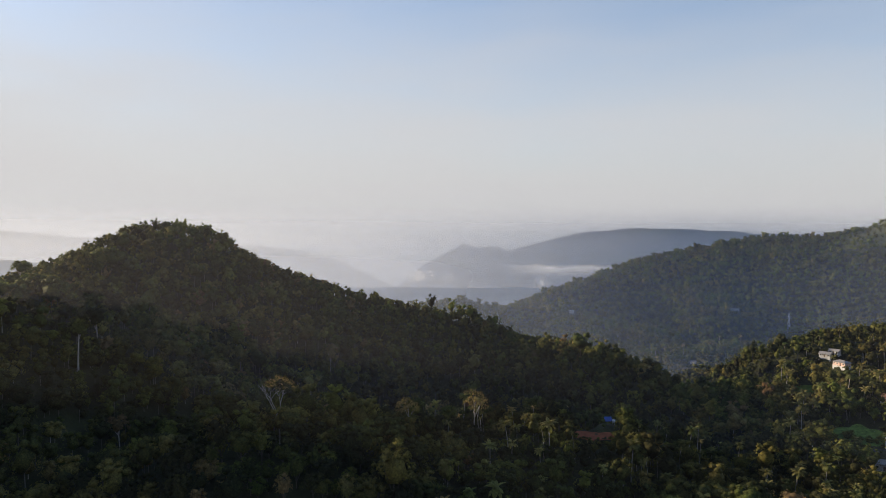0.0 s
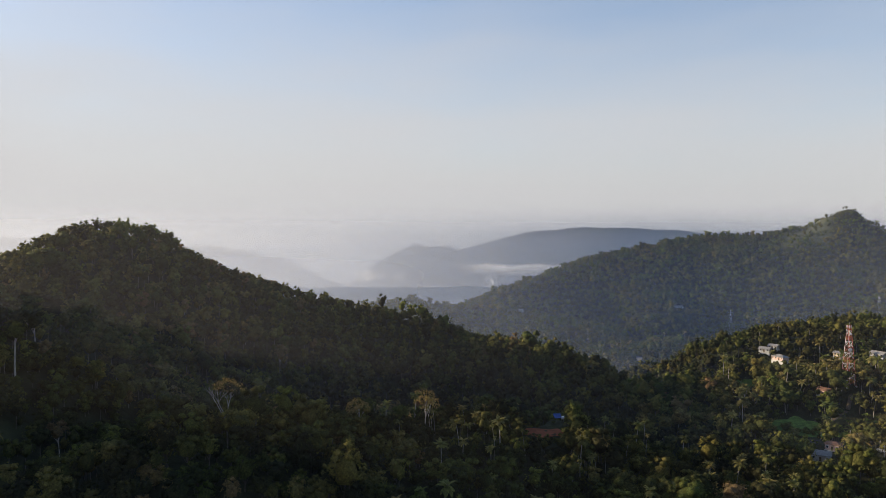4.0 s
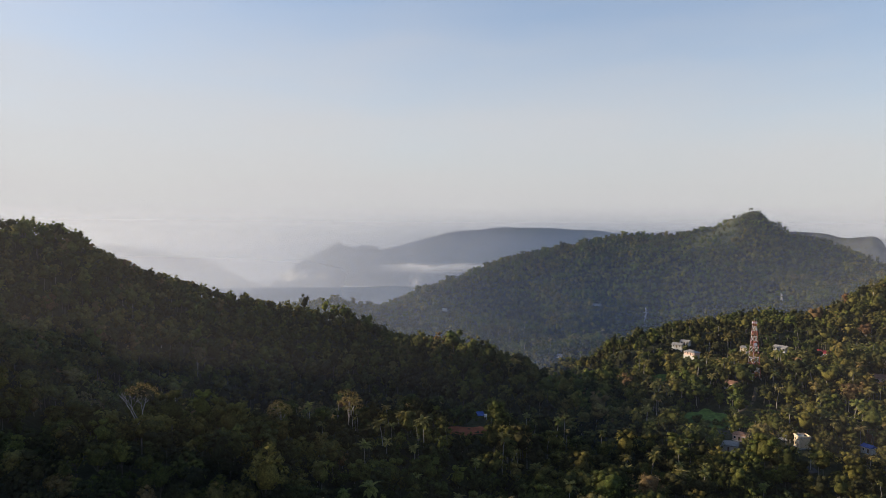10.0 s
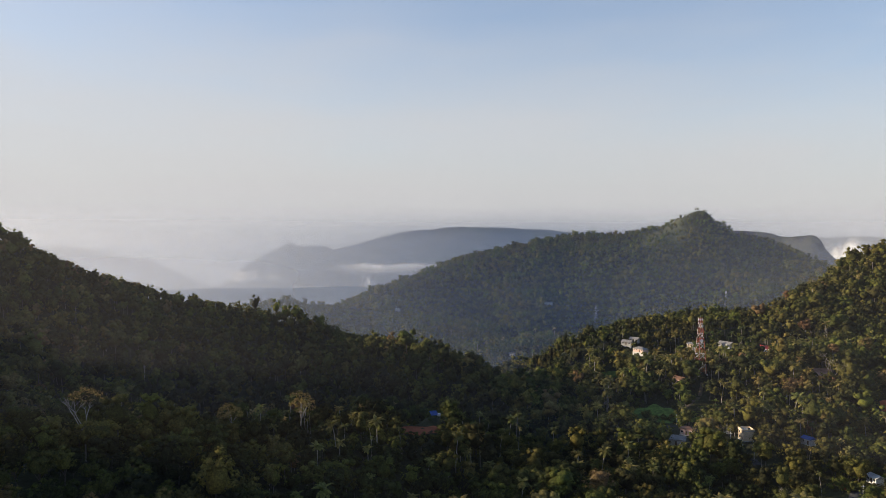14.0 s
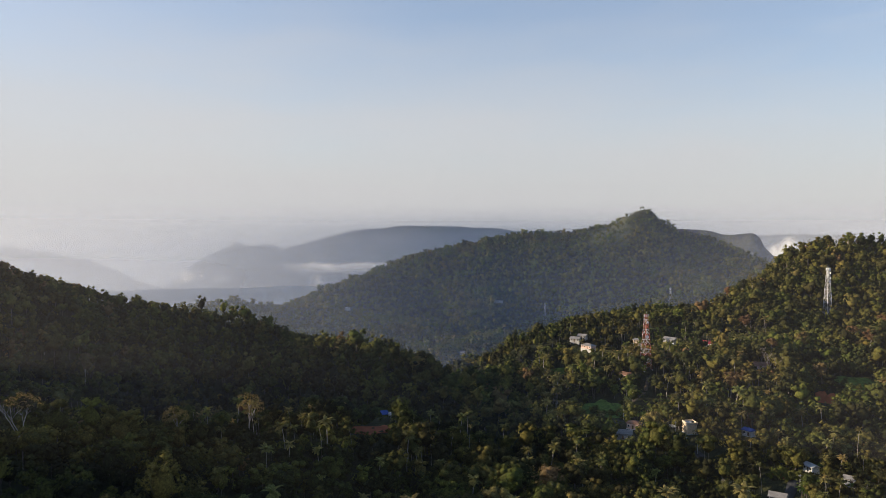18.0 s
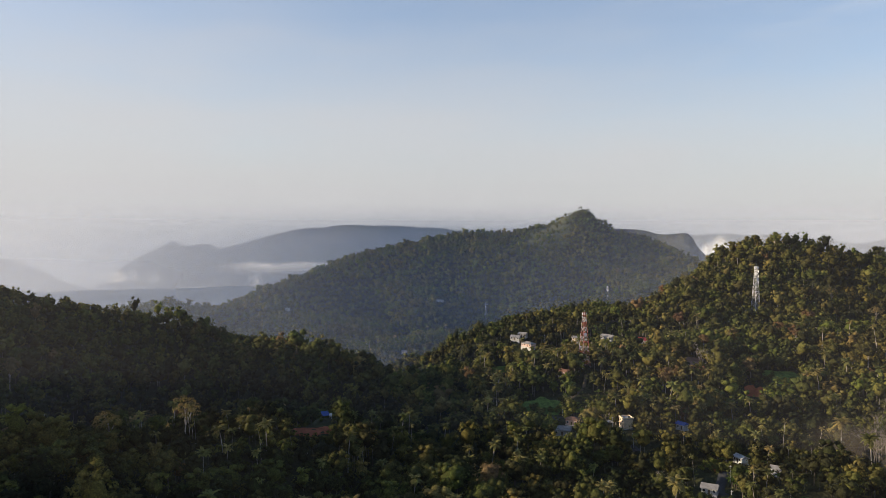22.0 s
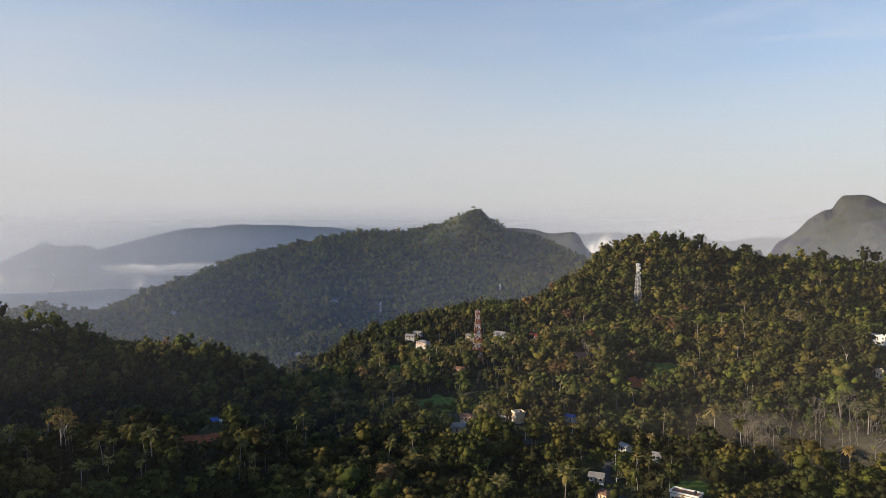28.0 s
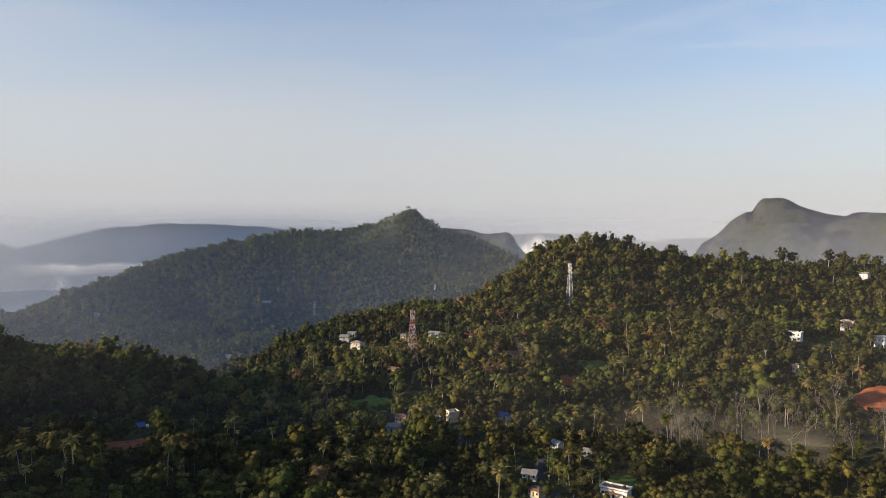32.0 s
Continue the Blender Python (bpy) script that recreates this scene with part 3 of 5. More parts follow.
def broadleaf(seed, height, spread, lobes, cards, leaf, sides=6, bole=0.38, sparse=False, cores=1, fine=True):
    """A broadleaf tree: trunk with limbs, and a domed, uneven crown of leafy lobes that run together. Returns (trunk, crown)."""
    rng = np.random.default_rng(seed)
    lean = rng.uniform(-0.05, 0.05, 2) * height
    fork = np.array((lean[0] * 0.5, lean[1] * 0.5, height * max(bole, 0.2)))
    top = np.array((lean[0], lean[1], height * 0.85))
    r = height * 0.011 + 0.05
    wood = [tube([(0, 0, -1.5), fork * 0.5 + (0.1, -0.1, 0), fork, top] if sides > 4 else [(0, 0, -1.5), top], [r * 1.3, r, r * 0.8, r * 0.25] if sides > 4 else [r * 1.2, r * 0.4], sides)]
    limbs = sides > 5
    deep = height * (1 - bole) / 2
    mid = np.array((lean[0], lean[1], height * (1 + bole) / 2))
    squash = np.array((rng.uniform(0.85, 1.12), rng.uniform(0.85, 1.12), 1.0))
    leaves = []
    if not sparse:
        lump, faces = (BALL, BALL_Q) if fine else (CUBE * 1.12, CUBE_Q)
        leaves.append((mid - (0, 0, deep * 0.06) + lump * squash * (spread * 0.56, spread * 0.56, deep * 0.66) * rng.uniform(0.8, 1.15, (len(lump), 1)), faces))
    for k in range(lobes):
        a = k * 2.4 + rng.uniform(-0.5, 0.5)
        lat = 0.97 - 1.5 * (k + 0.3) / lobes  # from the top down
        ring = math.sqrt(max(0.05, 1 - lat * lat))
        rad = spread * rng.uniform(0.32, 0.52) * (1.12 if lobes < 7 else min(1.0, math.sqrt(9.5 / lobes)))
        way = np.array((math.cos(a) * ring, math.sin(a) * ring, lat))
        c = mid + way * squash * (spread - rad * 0.75, spread - rad * 0.75, deep - rad * 0.55) * rng.uniform(0.78, 1.18)
        if not sparse and k < cores:
            leaves.append((c + CUBE * 1.12 * np.array((rad, rad, rad * 0.85)) * 0.76 * rng.uniform(0.82, 1.15, (8, 1)), CUBE_Q))
        leaves.append(leaf_cards(rng, c, rad, cards, leaf, 0.85, mid - (0, 0, deep * 0.25), way))
        if limbs and k % 3 == 0:
            wood.append(tube([fork - (0, 0, height * 0.05), (fork + c) / 2 + (0, 0, height * 0.02), c], [r * 0.5, r * 0.32, r * 0.12], 3))
    return merge(wood), merge(leaves)


def palm(seed, height, frond, count, steps, girth=0.24):
    """A coconut palm: slim curved trunk and a head of drooping fronds, each folded along its rib."""
    rng = np.random.default_rng(seed)
    a, bend = rng.uniform(0, 6.28), height * rng.uniform(0.03, 0.16)
    at = lambda s: np.array((math.cos(a) * bend * s * s, math.sin(a) * bend * s * s, height * s))
    wood = [tube([at(s) - (0, 0, 1.2 if s == 0 else 0) for s in np.linspace(0, 1, 5 if steps > 3 else 3)], np.linspace(girth, girth * 0.55, 5 if steps > 3 else 3), 6 if steps > 3 else 4)]
    head, leaves = at(1.0), []
    for k in range(count):
        turn = k * 2.399 + rng.uniform(-0.2, 0.2)
        lift = rng.uniform(-0.35, 1.05) if k > 3 else rng.uniform(0.9, 1.3)
        out = np.array((math.cos(turn), math.sin(turn), 0))
        side = np.array((-math.sin(turn), math.cos(turn), 0))
        p, ang, ln = head.copy(), lift, frond * rng.uniform(0.8, 1.1)
        ribs, widths = [p], [0.12]
        for s in range(steps):
            p = p + (out * math.cos(ang) + np.array((0, 0, math.sin(ang)))) * ln / steps
            ang -= (1.5 + rng.uniform(-0.2, 0.3)) / steps
            ribs.append(p)
            widths.append(frond * 0.20 * math.sin(math.pi * min(0.96, (s + 1) / steps * 0.85 + 0.1)))
        verts = []
        for q, w in zip(ribs, widths):
            verts += [q + side * w - (0, 0, w * 0.55), q, q - side * w - (0, 0, w * 0.55)]
        quads = [(3 * s + j, 3 * s + j + 1, 3 * s + j + 4, 3 * s + j + 3) for s in range(steps) for j in (0, 1)]
        leaves.append((np.array(verts), np.array(quads)))
    for k in range(4 if steps > 3 else 0):
        leaves.append((head + CUBE * 0.28 + (0.3 * math.cos(k * 1.7), 0.3 * math.sin(k * 1.7), -0.35), CUBE_Q))
    return merge(wood), merge(leaves)


def bare_tree(seed, height, spread, clear=0.42, girth=0.0085, forks=5):
    """A leafless tree: pale trunk forking again and again into thin twigs."""
    rng = np.random.default_rng(seed)
    wood = []

    def branch(p, d, length, r, depth):
        e = p + d * length
        wood.append(tube([p, (p + e) / 2 + rng.normal(scale=length * 0.05, size=3), e] if depth else [p, e], [r, r * 0.85, r * 0.65] if depth else [r, r * 0.5], 6 if depth > 3 else 4 if depth > 1 else 3))
        if depth == 0:
            return
        for k in range(3 if depth > 1 else 4):
            n = d + rng.normal(scale=0.42, size=3) * np.array((spread, spread, 0.5)) + (0, 0, 0.10)
            branch(e, n / np.linalg.norm(n), length * rng.uniform(0.5, 0.72), r * 0.58, depth - 1)

    branch(np.array((0, 0, -1.0)), np.array((0.03, 0.02, 1.0)), height * clear, height * girth, forks)
    return merge(wood)


WIDE = 1.08  # the crowns of the closed forest spread into each other


def scatter(name, kinds, spots, mats, label, category):
    """Joins many trees into one mesh. kinds: (trunk, crown) pairs; spots: x, y, z, turn, scale, tint, kind."""
    verts, quads, mat, tint, n = [], [], [], [], 0
    for k, (wood, crown) in enumerate(kinds):
        s = spots[spots[:, 6].astype(int) == k]
        if not len(s):
            continue
        v = np.concatenate([wood[0], crown[0]])
        q = np.concatenate([wood[1], crown[1] + len(wood[0])])
        c, si = np.cos(s[:, 3])[:, None], np.sin(s[:, 3])[:, None]
        wide = s[:, 4:5] * WIDE
        x = (v[None, :, 0] * c - v[None, :, 1] * si) * wide + s[:, 0:1]
        y = (v[None, :, 0] * si + v[None, :, 1] * c) * wide + s[:, 1:2]
        z = v[None, :, 2] * s[:, 4:5] + s[:, 2:3]
        verts.append(np.stack([x, y, z], -1).reshape(-1, 3))
        quads.append((q[None] + (np.arange(len(s)) * len(v))[:, None, None]).reshape(-1, 4) + n)
        mat.append(np.tile(np.r_[np.zeros(len(wood[1])), np.ones(len(crown[1]))], len(s)))
        tint.append(np.repeat(s[:, 5], len(q)))
        n += len(v) * len(s)
    me = mesh_from(name, np.concatenate(verts), np.concatenate(quads), mats, np.concatenate(mat), {"tint": np.concatenate(tint)})
    return tagged(new(name, me), label, category, kind="stuff")


rng = np.random.default_rng(7)


def spots_in(near, far, left, right, step):
    """Jittered places on a square net inside a sector of the plan."""
    g = np.arange(-far, far, step)
    x, y = np.meshgrid(g, g[g > -100])
    x, y = x.ravel() + rng.uniform(-0.46, 0.46, x.size) * step, y.ravel() + rng.uniform(-0.46, 0.46, x.size) * step
    r, a = np.hypot(x, y), np.degrees(np.arctan2(x, y))
    ok = (r > near) & (r < far) & (a > left) & (a < right)
    return x[ok], y[ok]


def open_ground(x, y, plantation=False):
    """True where a yard, its camera side, a road or a bare slope keeps the trees off."""
    hit = np.zeros(x.shape, bool)
    for name, (turn, far, radius, *_) in SITES.items():
        px, py = polar(turn, far)
        dx, dy = x - px, y - py
        ux, uy = math.sin(radians(turn)), math.cos(radians(turn))
        along, across = dx * ux + dy * uy, np.abs(dx * uy - dy * ux)
        hit |= np.hypot(dx, dy) < radius * 1.0
        if "tower" not in name:  # the camera side of the site is cleared too, so that it shows
            hit |= (along < 0) & (along > -radius * 1.5) & (across < radius * 0.8)
    r, a = np.hypot(x, y), np.degrees(np.arctan2(x, y))
    if plantation:
        hit |= (a > 10.4) & (a < 14.5) & (r > 452) & (r < 505)
    for way in ROADS.values():
        for (a1, d1), (a2, d2) in zip(way[:-1], way[1:]):
            (x1, y1), (x2, y2) = polar(a1, d1), polar(a2, d2)
            s = np.clip(((x - x1) * (x2 - x1) + (y - y1) * (y2 - y1)) / ((x2 - x1) ** 2 + (y2 - y1) ** 2), 0, 1)
            hit |= np.hypot(x - x1 - s * (x2 - x1), y - y1 - s * (y2 - y1)) < 5.0
    return hit


_turns, _far = np.arange(-66, 58, 0.5), np.arange(180, 2000, 10.0)
_a, _r = np.meshgrid(np.radians(_turns), _far, indexing="ij")
_rise = np.degrees(np.arctan2(land(_r * np.sin(_a), _r * np.cos(_a)) + 5.0 - EYE[2], _r))
HORIZON = np.maximum.accumulate(_rise, axis=1)  # highest rise, from the camera, of the slopes in front of each place


def planted(near, far, left, right, step, kinds, size, bias=0.0, keep=1.0):
    """Trees of one belt: x, y, z, turn, scale, tint, kind. Places hidden from the camera stay thin."""
    x, y = spots_in(near, far, left, right, step)
    r, a = np.hypot(x, y), np.degrees(np.arctan2(x, y))
    i = np.clip(np.round((a - _turns[0]) / 0.5).astype(int), 0, len(_turns) - 1)
    j = np.clip(((r - 25 - _far[0]) / 10).astype(int), 0, len(_far) - 1)
    behind = np.degrees(np.arctan2(land(x, y) + 16 - EYE[2], r)) < HORIZON[i, j]
    thin = np.where(behind, 0.06, 1.0) * np.where(leafless_stand(x, y), 0.55, 1.0) * (1 - 0.85 * pasture_at(x, y, land(x, y)))
    ok = ~open_ground(x, y, True) & (rng.random(x.size) < thin * keep)
    x, y = x[ok], y[ok]
    patch = rough(x, y, 80, 3, 31)
    z = land(x, y)
    tint = np.clip(rng.beta(1.3, 2.0, x.size) + patch * 0.25 + bias, 0, 1)
    grown = size * rng.choice([0.7, 0.85, 1.0, 1.18, 1.38], x.size, p=[0.24, 0.28, 0.26, 0.16, 0.06]) * rng.uniform(0.85, 1.15, x.size) * (1 + patch * 0.25)
    grown = np.maximum(grown, size * 0.8) if kinds < 5 and far < 1000 else grown
    a, r = np.degrees(np.arctan2(x, y)), np.hypot(x, y)
    grown = grown * np.where((r > 1740) & (a > 8), np.where((a > 9.8) & (a < 12.4), 0.55, 0.7), 1.0)  # smaller on the summit, to fit the peak's outline from the camera
    grown = grown * np.where(leafless_stand(x, y), 0.42, 1.0)  # only undergrowth below the bare trees
    top = np.interp(a, [-58, -53, -49.6, -47.2, -44.5, -42.3, -39.2, -37.1, -34.2, -29, -24], [-4.0, -3.2, -2.1, -0.6, 0.45, 0.75, 0.35, -1.5, -2.9, -4.55, -5.8]) + rng.uniform(-0.15, 0.2, x.size)
    grown = np.where((a < -24) & (r < 900), np.minimum(grown, np.maximum((EYE[2] + r * np.tan(np.radians(top)) - z) / 15, 0.4)), grown)
    for name, (turn, far, radius, *_) in SITES.items():  # trees on the camera's sight line to a site are kept low, so it stays visible
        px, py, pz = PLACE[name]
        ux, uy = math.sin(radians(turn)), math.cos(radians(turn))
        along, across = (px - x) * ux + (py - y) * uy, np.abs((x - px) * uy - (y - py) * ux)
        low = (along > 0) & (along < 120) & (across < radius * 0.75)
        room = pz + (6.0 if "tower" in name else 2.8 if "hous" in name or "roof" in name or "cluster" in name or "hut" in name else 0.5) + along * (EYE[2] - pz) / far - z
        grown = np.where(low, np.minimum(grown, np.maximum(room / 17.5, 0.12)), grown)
    return np.stack([x, y, z - 0.3, rng.uniform(0, 6.28, x.size), grown, tint, rng.integers(0, kinds, x.size)], 1)


FORMS = [(12, 4.6, 0.10), (14.5, 4.9, 0.24), (10, 4.3, 0.06), (16, 4.0, 0.36), (14, 6.0, 0.34), (8, 3.7, 0.03)]  # height, spread, clear bole
SINGLE_TREES = [broadleaf(11 + k, h, w, 20, 23, 0.32, 6, b, cores=9) for k, (h, w, b) in enumerate(FORMS)]
NEAR_TREES = [broadleaf(11 + k, h, w, 12, 14, 0.38, 3, b, cores=4, fine=False) for k, (h, w, b) in enumerate(FORMS)]
MID_TREES = [broadleaf(21 + k, h, w, 7, 8, 0.66, 3, b, cores=3, fine=False) for k, (h, w, b) in enumerate(FORMS)]
HIGH_TREES = [broadleaf(21 + k, h, w, 6, 5, 0.8, 3, b, cores=2, fine=False) for k, (h, w, b) in enumerate(FORMS)]
FAR_TREES = [broadleaf(31, 11, 5.2, 4, 3, 1.15, 3, 0.05, cores=2, fine=False), broadleaf(32, 15, 4.8, 4, 3, 1.15, 3, 0.2, cores=2, fine=False), broadleaf(33, 8, 4.4, 3, 3, 1.1, 3, 0.05, cores=2, fine=False)]
PALMS = [palm(41, 14, 3.9, 17, 5), palm(42, 17, 4.1, 18, 5), palm(43, 11, 3.8, 16, 5), palm(44, 15, 3.6, 15, 5)]
MID_PALMS = [palm(45, 14, 4.0, 12, 3), palm(46, 17, 4.0, 11, 3), palm(47, 11, 3.8, 12, 3)]


def tree_thing(name, wood, crown, mats, label, category, group):
    """One tree at the origin: an empty at its foot with a trunk and a crown."""
    root = new(name)
    for part_name, (v, q), m in (("trunk", wood, mats[0]), ("crown", crown, mats[1])):
        new(part_name, mesh_from(part_name, v, q, [m])).parent = root
    return tagged(root, label, category, group)


def place_things(kinds, spots, wide=1.0):
    """Sets the built trees out: the first spot of a kind takes the built one, the rest copies."""
    used = set()
    for x, y, z, turn, size, tint, k in spots:
        m = Matrix.LocRotScale((x, y, z), Euler((0, 0, turn)), (size * wide, size * wide, size))
        k = int(k)
        if k in used:
            ob = copy_thing(kinds[k], m)
            ob.scale = (size * wide, size * wide, size)
        else:
            kinds[k].matrix_basis = m
            used.add(k)


TREE_LABELS = ["round-crowned dark green broadleaf tree on the wooded slope", "tall broadleaf tree with a deep green leafy crown", "low bushy broadleaf tree in the dense forest", "slender tall tree with a narrow green crown",
               "spreading broadleaf tree with a wide dense crown", "small young broadleaf tree with light leaves"]
# belts reach little beyond the sector and range that the camera sweeps
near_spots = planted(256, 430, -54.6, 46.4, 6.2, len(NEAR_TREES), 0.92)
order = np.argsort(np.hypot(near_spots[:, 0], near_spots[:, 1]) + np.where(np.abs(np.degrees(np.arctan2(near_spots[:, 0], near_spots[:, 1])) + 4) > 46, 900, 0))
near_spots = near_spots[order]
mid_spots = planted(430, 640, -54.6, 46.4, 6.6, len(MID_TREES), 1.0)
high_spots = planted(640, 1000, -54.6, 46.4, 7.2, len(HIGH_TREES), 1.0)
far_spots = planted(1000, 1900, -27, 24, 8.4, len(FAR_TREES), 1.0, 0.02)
far_spots[:, 5] = 0.20 + 0.48 * far_spots[:, 5]  # the far wood is more even
place_things([tree_thing("broadleaf_tree", *t, [bark, leaf_single], TREE_LABELS[k], "tree", "broadleaf trees of the near slope") for k, t in enumerate(SINGLE_TREES)], near_spots[:300], 1.05)
scatter("forest", NEAR_TREES, near_spots[300:], [bark, leaf_joined], "dense broadleaf forest with dark green mixed crowns", "forest")
scatter("forest", MID_TREES, mid_spots, [bark, leaf_joined], "broadleaf forest covering the hill slopes", "forest")
scatter("forest", HIGH_TREES, high_spots, [bark, leaf_joined], "broadleaf forest along the upper slopes and ridges", "forest")
WIDE = 1.25
scatter("forest", FAR_TREES, far_spots, [bark, leaf_joined], "far forest on the rounded hill with the rocky peak", "forest")
palm_spots = np.concatenate([planted(240, 440, -24, 46, 14, len(PALMS), 0.98, keep=0.36), planted(430, 680, 3, 46, 12.5, len(MID_PALMS), 0.92, keep=0.3), planted(420, 670, 3, 21, 8.5, len(MID_PALMS), 0.88, keep=0.6)])
palm_spots = palm_spots[np.argsort(np.hypot(palm_spots[:, 0], palm_spots[:, 1]))]
palm_spots[:, 6] %= 3
place_things([tree_thing("coconut_palm", *t, [bark_pale, palm_single], "coconut palm with a slim pale trunk and drooping fronds", "palm", "coconut palms among the trees") for t in PALMS[:3]], palm_spots[:300])
WIDE = 1.0
if len(palm_spots) > 300:
    scatter("palm_grove", MID_PALMS, palm_spots[300:], [bark_pale, palm_joined], "coconut palms standing among the broadleaf trees", "palms")
far_palms = planted(1000, 1350, -12, 14, 13, len(MID_PALMS), 0.9, keep=0.35)
scatter("palm_grove", MID_PALMS, far_palms, [bark_pale, palm_joined], "hazy far palm grove at the foot of the hill", "palms")


areca_spots = np.concatenate([planted(320, 430, -27, -2, 9, 2, 1.0, keep=0.16), planted(300, 430, 14, 30, 12, 2, 1.0, keep=0.2), planted(400, 560, 30, 46, 13, 2, 1.0, keep=0.22)])
areca_spots = areca_spots[areca_spots[:, 4] > 0.6][:220]
place_things([tree_thing("areca_palm", *t, [bark_pale, palm_single], "slender areca palm with a thin pale stem and small head", "palm", "areca palms in clusters") for t in (palm(51, 15, 2.1, 10, 4, 0.12), palm(52, 18, 2.2, 9, 4, 0.12))], areca_spots)


def banana(seed):
    """A banana plant: short stem and broad arching leaf blades."""
    rng = np.random.default_rng(seed)
    leaves = []
    for k in range(8):
        turn, lift, ln = k * 2.399, rng.uniform(0.7, 1.3), rng.uniform(1.9, 2.6)
        out, side = np.array((math.cos(turn), math.sin(turn), 0)), np.array((-math.sin(turn), math.cos(turn), 0))
        p, verts = np.array((0.0, 0.0, 2.0)), []
        for s in range(6):
            w = 0.42 * math.sin(math.pi * (s + 0.35) / 6)
            verts += [p + side * w + (0, 0, w * 0.3), p, p - side * w + (0, 0, w * 0.3)]
            p = p + (out * math.cos(lift) + np.array((0, 0, math.sin(lift)))) * ln / 5
            lift -= 0.36
        leaves.append((np.array(verts), np.array([(3 * s + j, 3 * s + j + 1, 3 * s + j + 4, 3 * s + j + 3) for s in range(5) for j in (0, 1)])))
    return tube([(0, 0, -0.4), (0, 0, 1.2), (0, 0, 2.3)], [0.16, 0.14, 0.09], 6), merge(leaves)


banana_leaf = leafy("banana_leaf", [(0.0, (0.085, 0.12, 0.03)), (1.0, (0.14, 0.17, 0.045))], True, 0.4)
bx, by = [], []
for k in range(120):
    a, d = rng.uniform(10.4, 14.5), rng.uniform(452, 505)
    if k >= 70:
        a, d = rng.uniform(20.0, 26.5), rng.uniform(350, 400)
    x, y = polar(a, d)
    if not open_ground(np.array([x]), np.array([y]))[0]:
        bx.append(x)
        by.append(y)
bx, by = np.array(bx), np.array(by)
place_things([tree_thing("banana_plant", *banana(60 + k), [bark, banana_leaf], "banana plant with broad arching light green leaves", "banana plant", "banana plants on the slope") for k in (0, 1)],
             np.stack([bx, by, land(bx, by) - 0.1, rng.uniform(0, 6.28, bx.size), rng.uniform(1.1, 1.7, bx.size), bx * 0, np.arange(bx.size) % 2], 1))

# ---- buildings, towers, roads ----
def part(name, bm, mat, parent, label=""):
    """Links a bmesh as one mesh object under a thing or a part."""
    me = bpy.data.meshes.new(name)
    bm.to_mesh(me)
    bm.free()
    for m in mat if isinstance(mat, (list, tuple)) else [mat]:
        me.materials.append(m)
    ob = new(name, me)
    ob.parent = parent
    return tagged(ob, label)


def block(size, at, bevel=0.0, turn=0.0):
    """A box with its base's middle at that place, its edges eased."""
    bm = bmesh.new()
    bmesh.ops.create_cube(bm, size=1.0, matrix=Matrix.Translation((at[0], at[1], at[2] + size[2] / 2)) @ Euler((0, 0, turn)).to_matrix().to_4x4() @ Matrix.Diagonal((*size, 1)))
    if bevel:
        bmesh.ops.bevel(bm, geom=bm.edges[:], offset=bevel, segments=1, affect="EDGES")
    return bm


def bar(bm, a, b, r, sides=4):
    """A round or square bar between two places."""
    a, b = Vector(a), Vector(b)
    d = b - a
    m = Matrix.Translation((a + b) / 2) @ d.to_track_quat("Z", "Y").to_matrix().to_4x4()
    return bmesh.ops.create_cone(bm, cap_ends=True, segments=sides, radius1=r, radius2=r, depth=d.length, matrix=m)["verts"]


white_paint = plain("white_paint", (0.78, 0.76, 0.71), 0.7, 0.3, 0.2, 0.6)
cream_paint = plain("cream_paint", (0.72, 0.56, 0.36), 0.75, 0.25, 0.2, 0.6)
pink_paint = plain("pink_paint", (0.62, 0.42, 0.34), 0.75, 0.25, 0.2, 0.6)
grey_wall = plain("grey_wall", (0.45, 0.43, 0.40), 0.85, 0.2, 0.3, 0.6)
red_sheet = plain("red_sheet", (0.42, 0.055, 0.045), 0.5, 0.4, 0.25, 0.5)
tin_sheet = plain("tin_sheet", (0.29, 0.27, 0.25), 0.75, 0.2, 0.35, 0.4)
rust_tile = plain("rust_tile", (0.26, 0.14, 0.09), 0.85, 0.2, 0.35, 0.5)
blue_sheet = plain("blue_sheet", (0.03, 0.075, 0.26), 0.5, 0.4, 0.25, 0.6)
concrete = plain("concrete", (0.50, 0.48, 0.45), 0.85, 0.2, 0.3, 0.5)
dark_wood = plain("dark_wood", (0.12, 0.08, 0.05), 0.7, 0.3, 0.3, 1.0)
glass = plain("window_glass", (0.03, 0.035, 0.04), 0.12, 0.5, 0.2, 1.0)
red_steel = plain("red_steel", (0.42, 0.10, 0.06), 0.55, 0.4, 0.25, 0.5)
white_steel = plain("white_steel", (0.74, 0.72, 0.68), 0.5, 0.4, 0.2, 0.5)
grey_steel = plain("grey_steel", (0.42, 0.43, 0.44), 0.45, 0.5, 0.2, 0.5, 0.6)
asphalt = plain("asphalt", (0.055, 0.055, 0.055), 0.9, 0.2, 0.25, 0.3)
red_soil = plain("red_soil", (0.34, 0.105, 0.05), 0.95, 0.1, 0.4, 0.15)
bright_soil = plain("bright_soil", (0.40, 0.12, 0.05), 0.95, 0.1, 0.35, 0.15)
grass_green = plain("grass_green", (0.125, 0.19, 0.036), 0.9, 0.15, 0.55, 0.4)


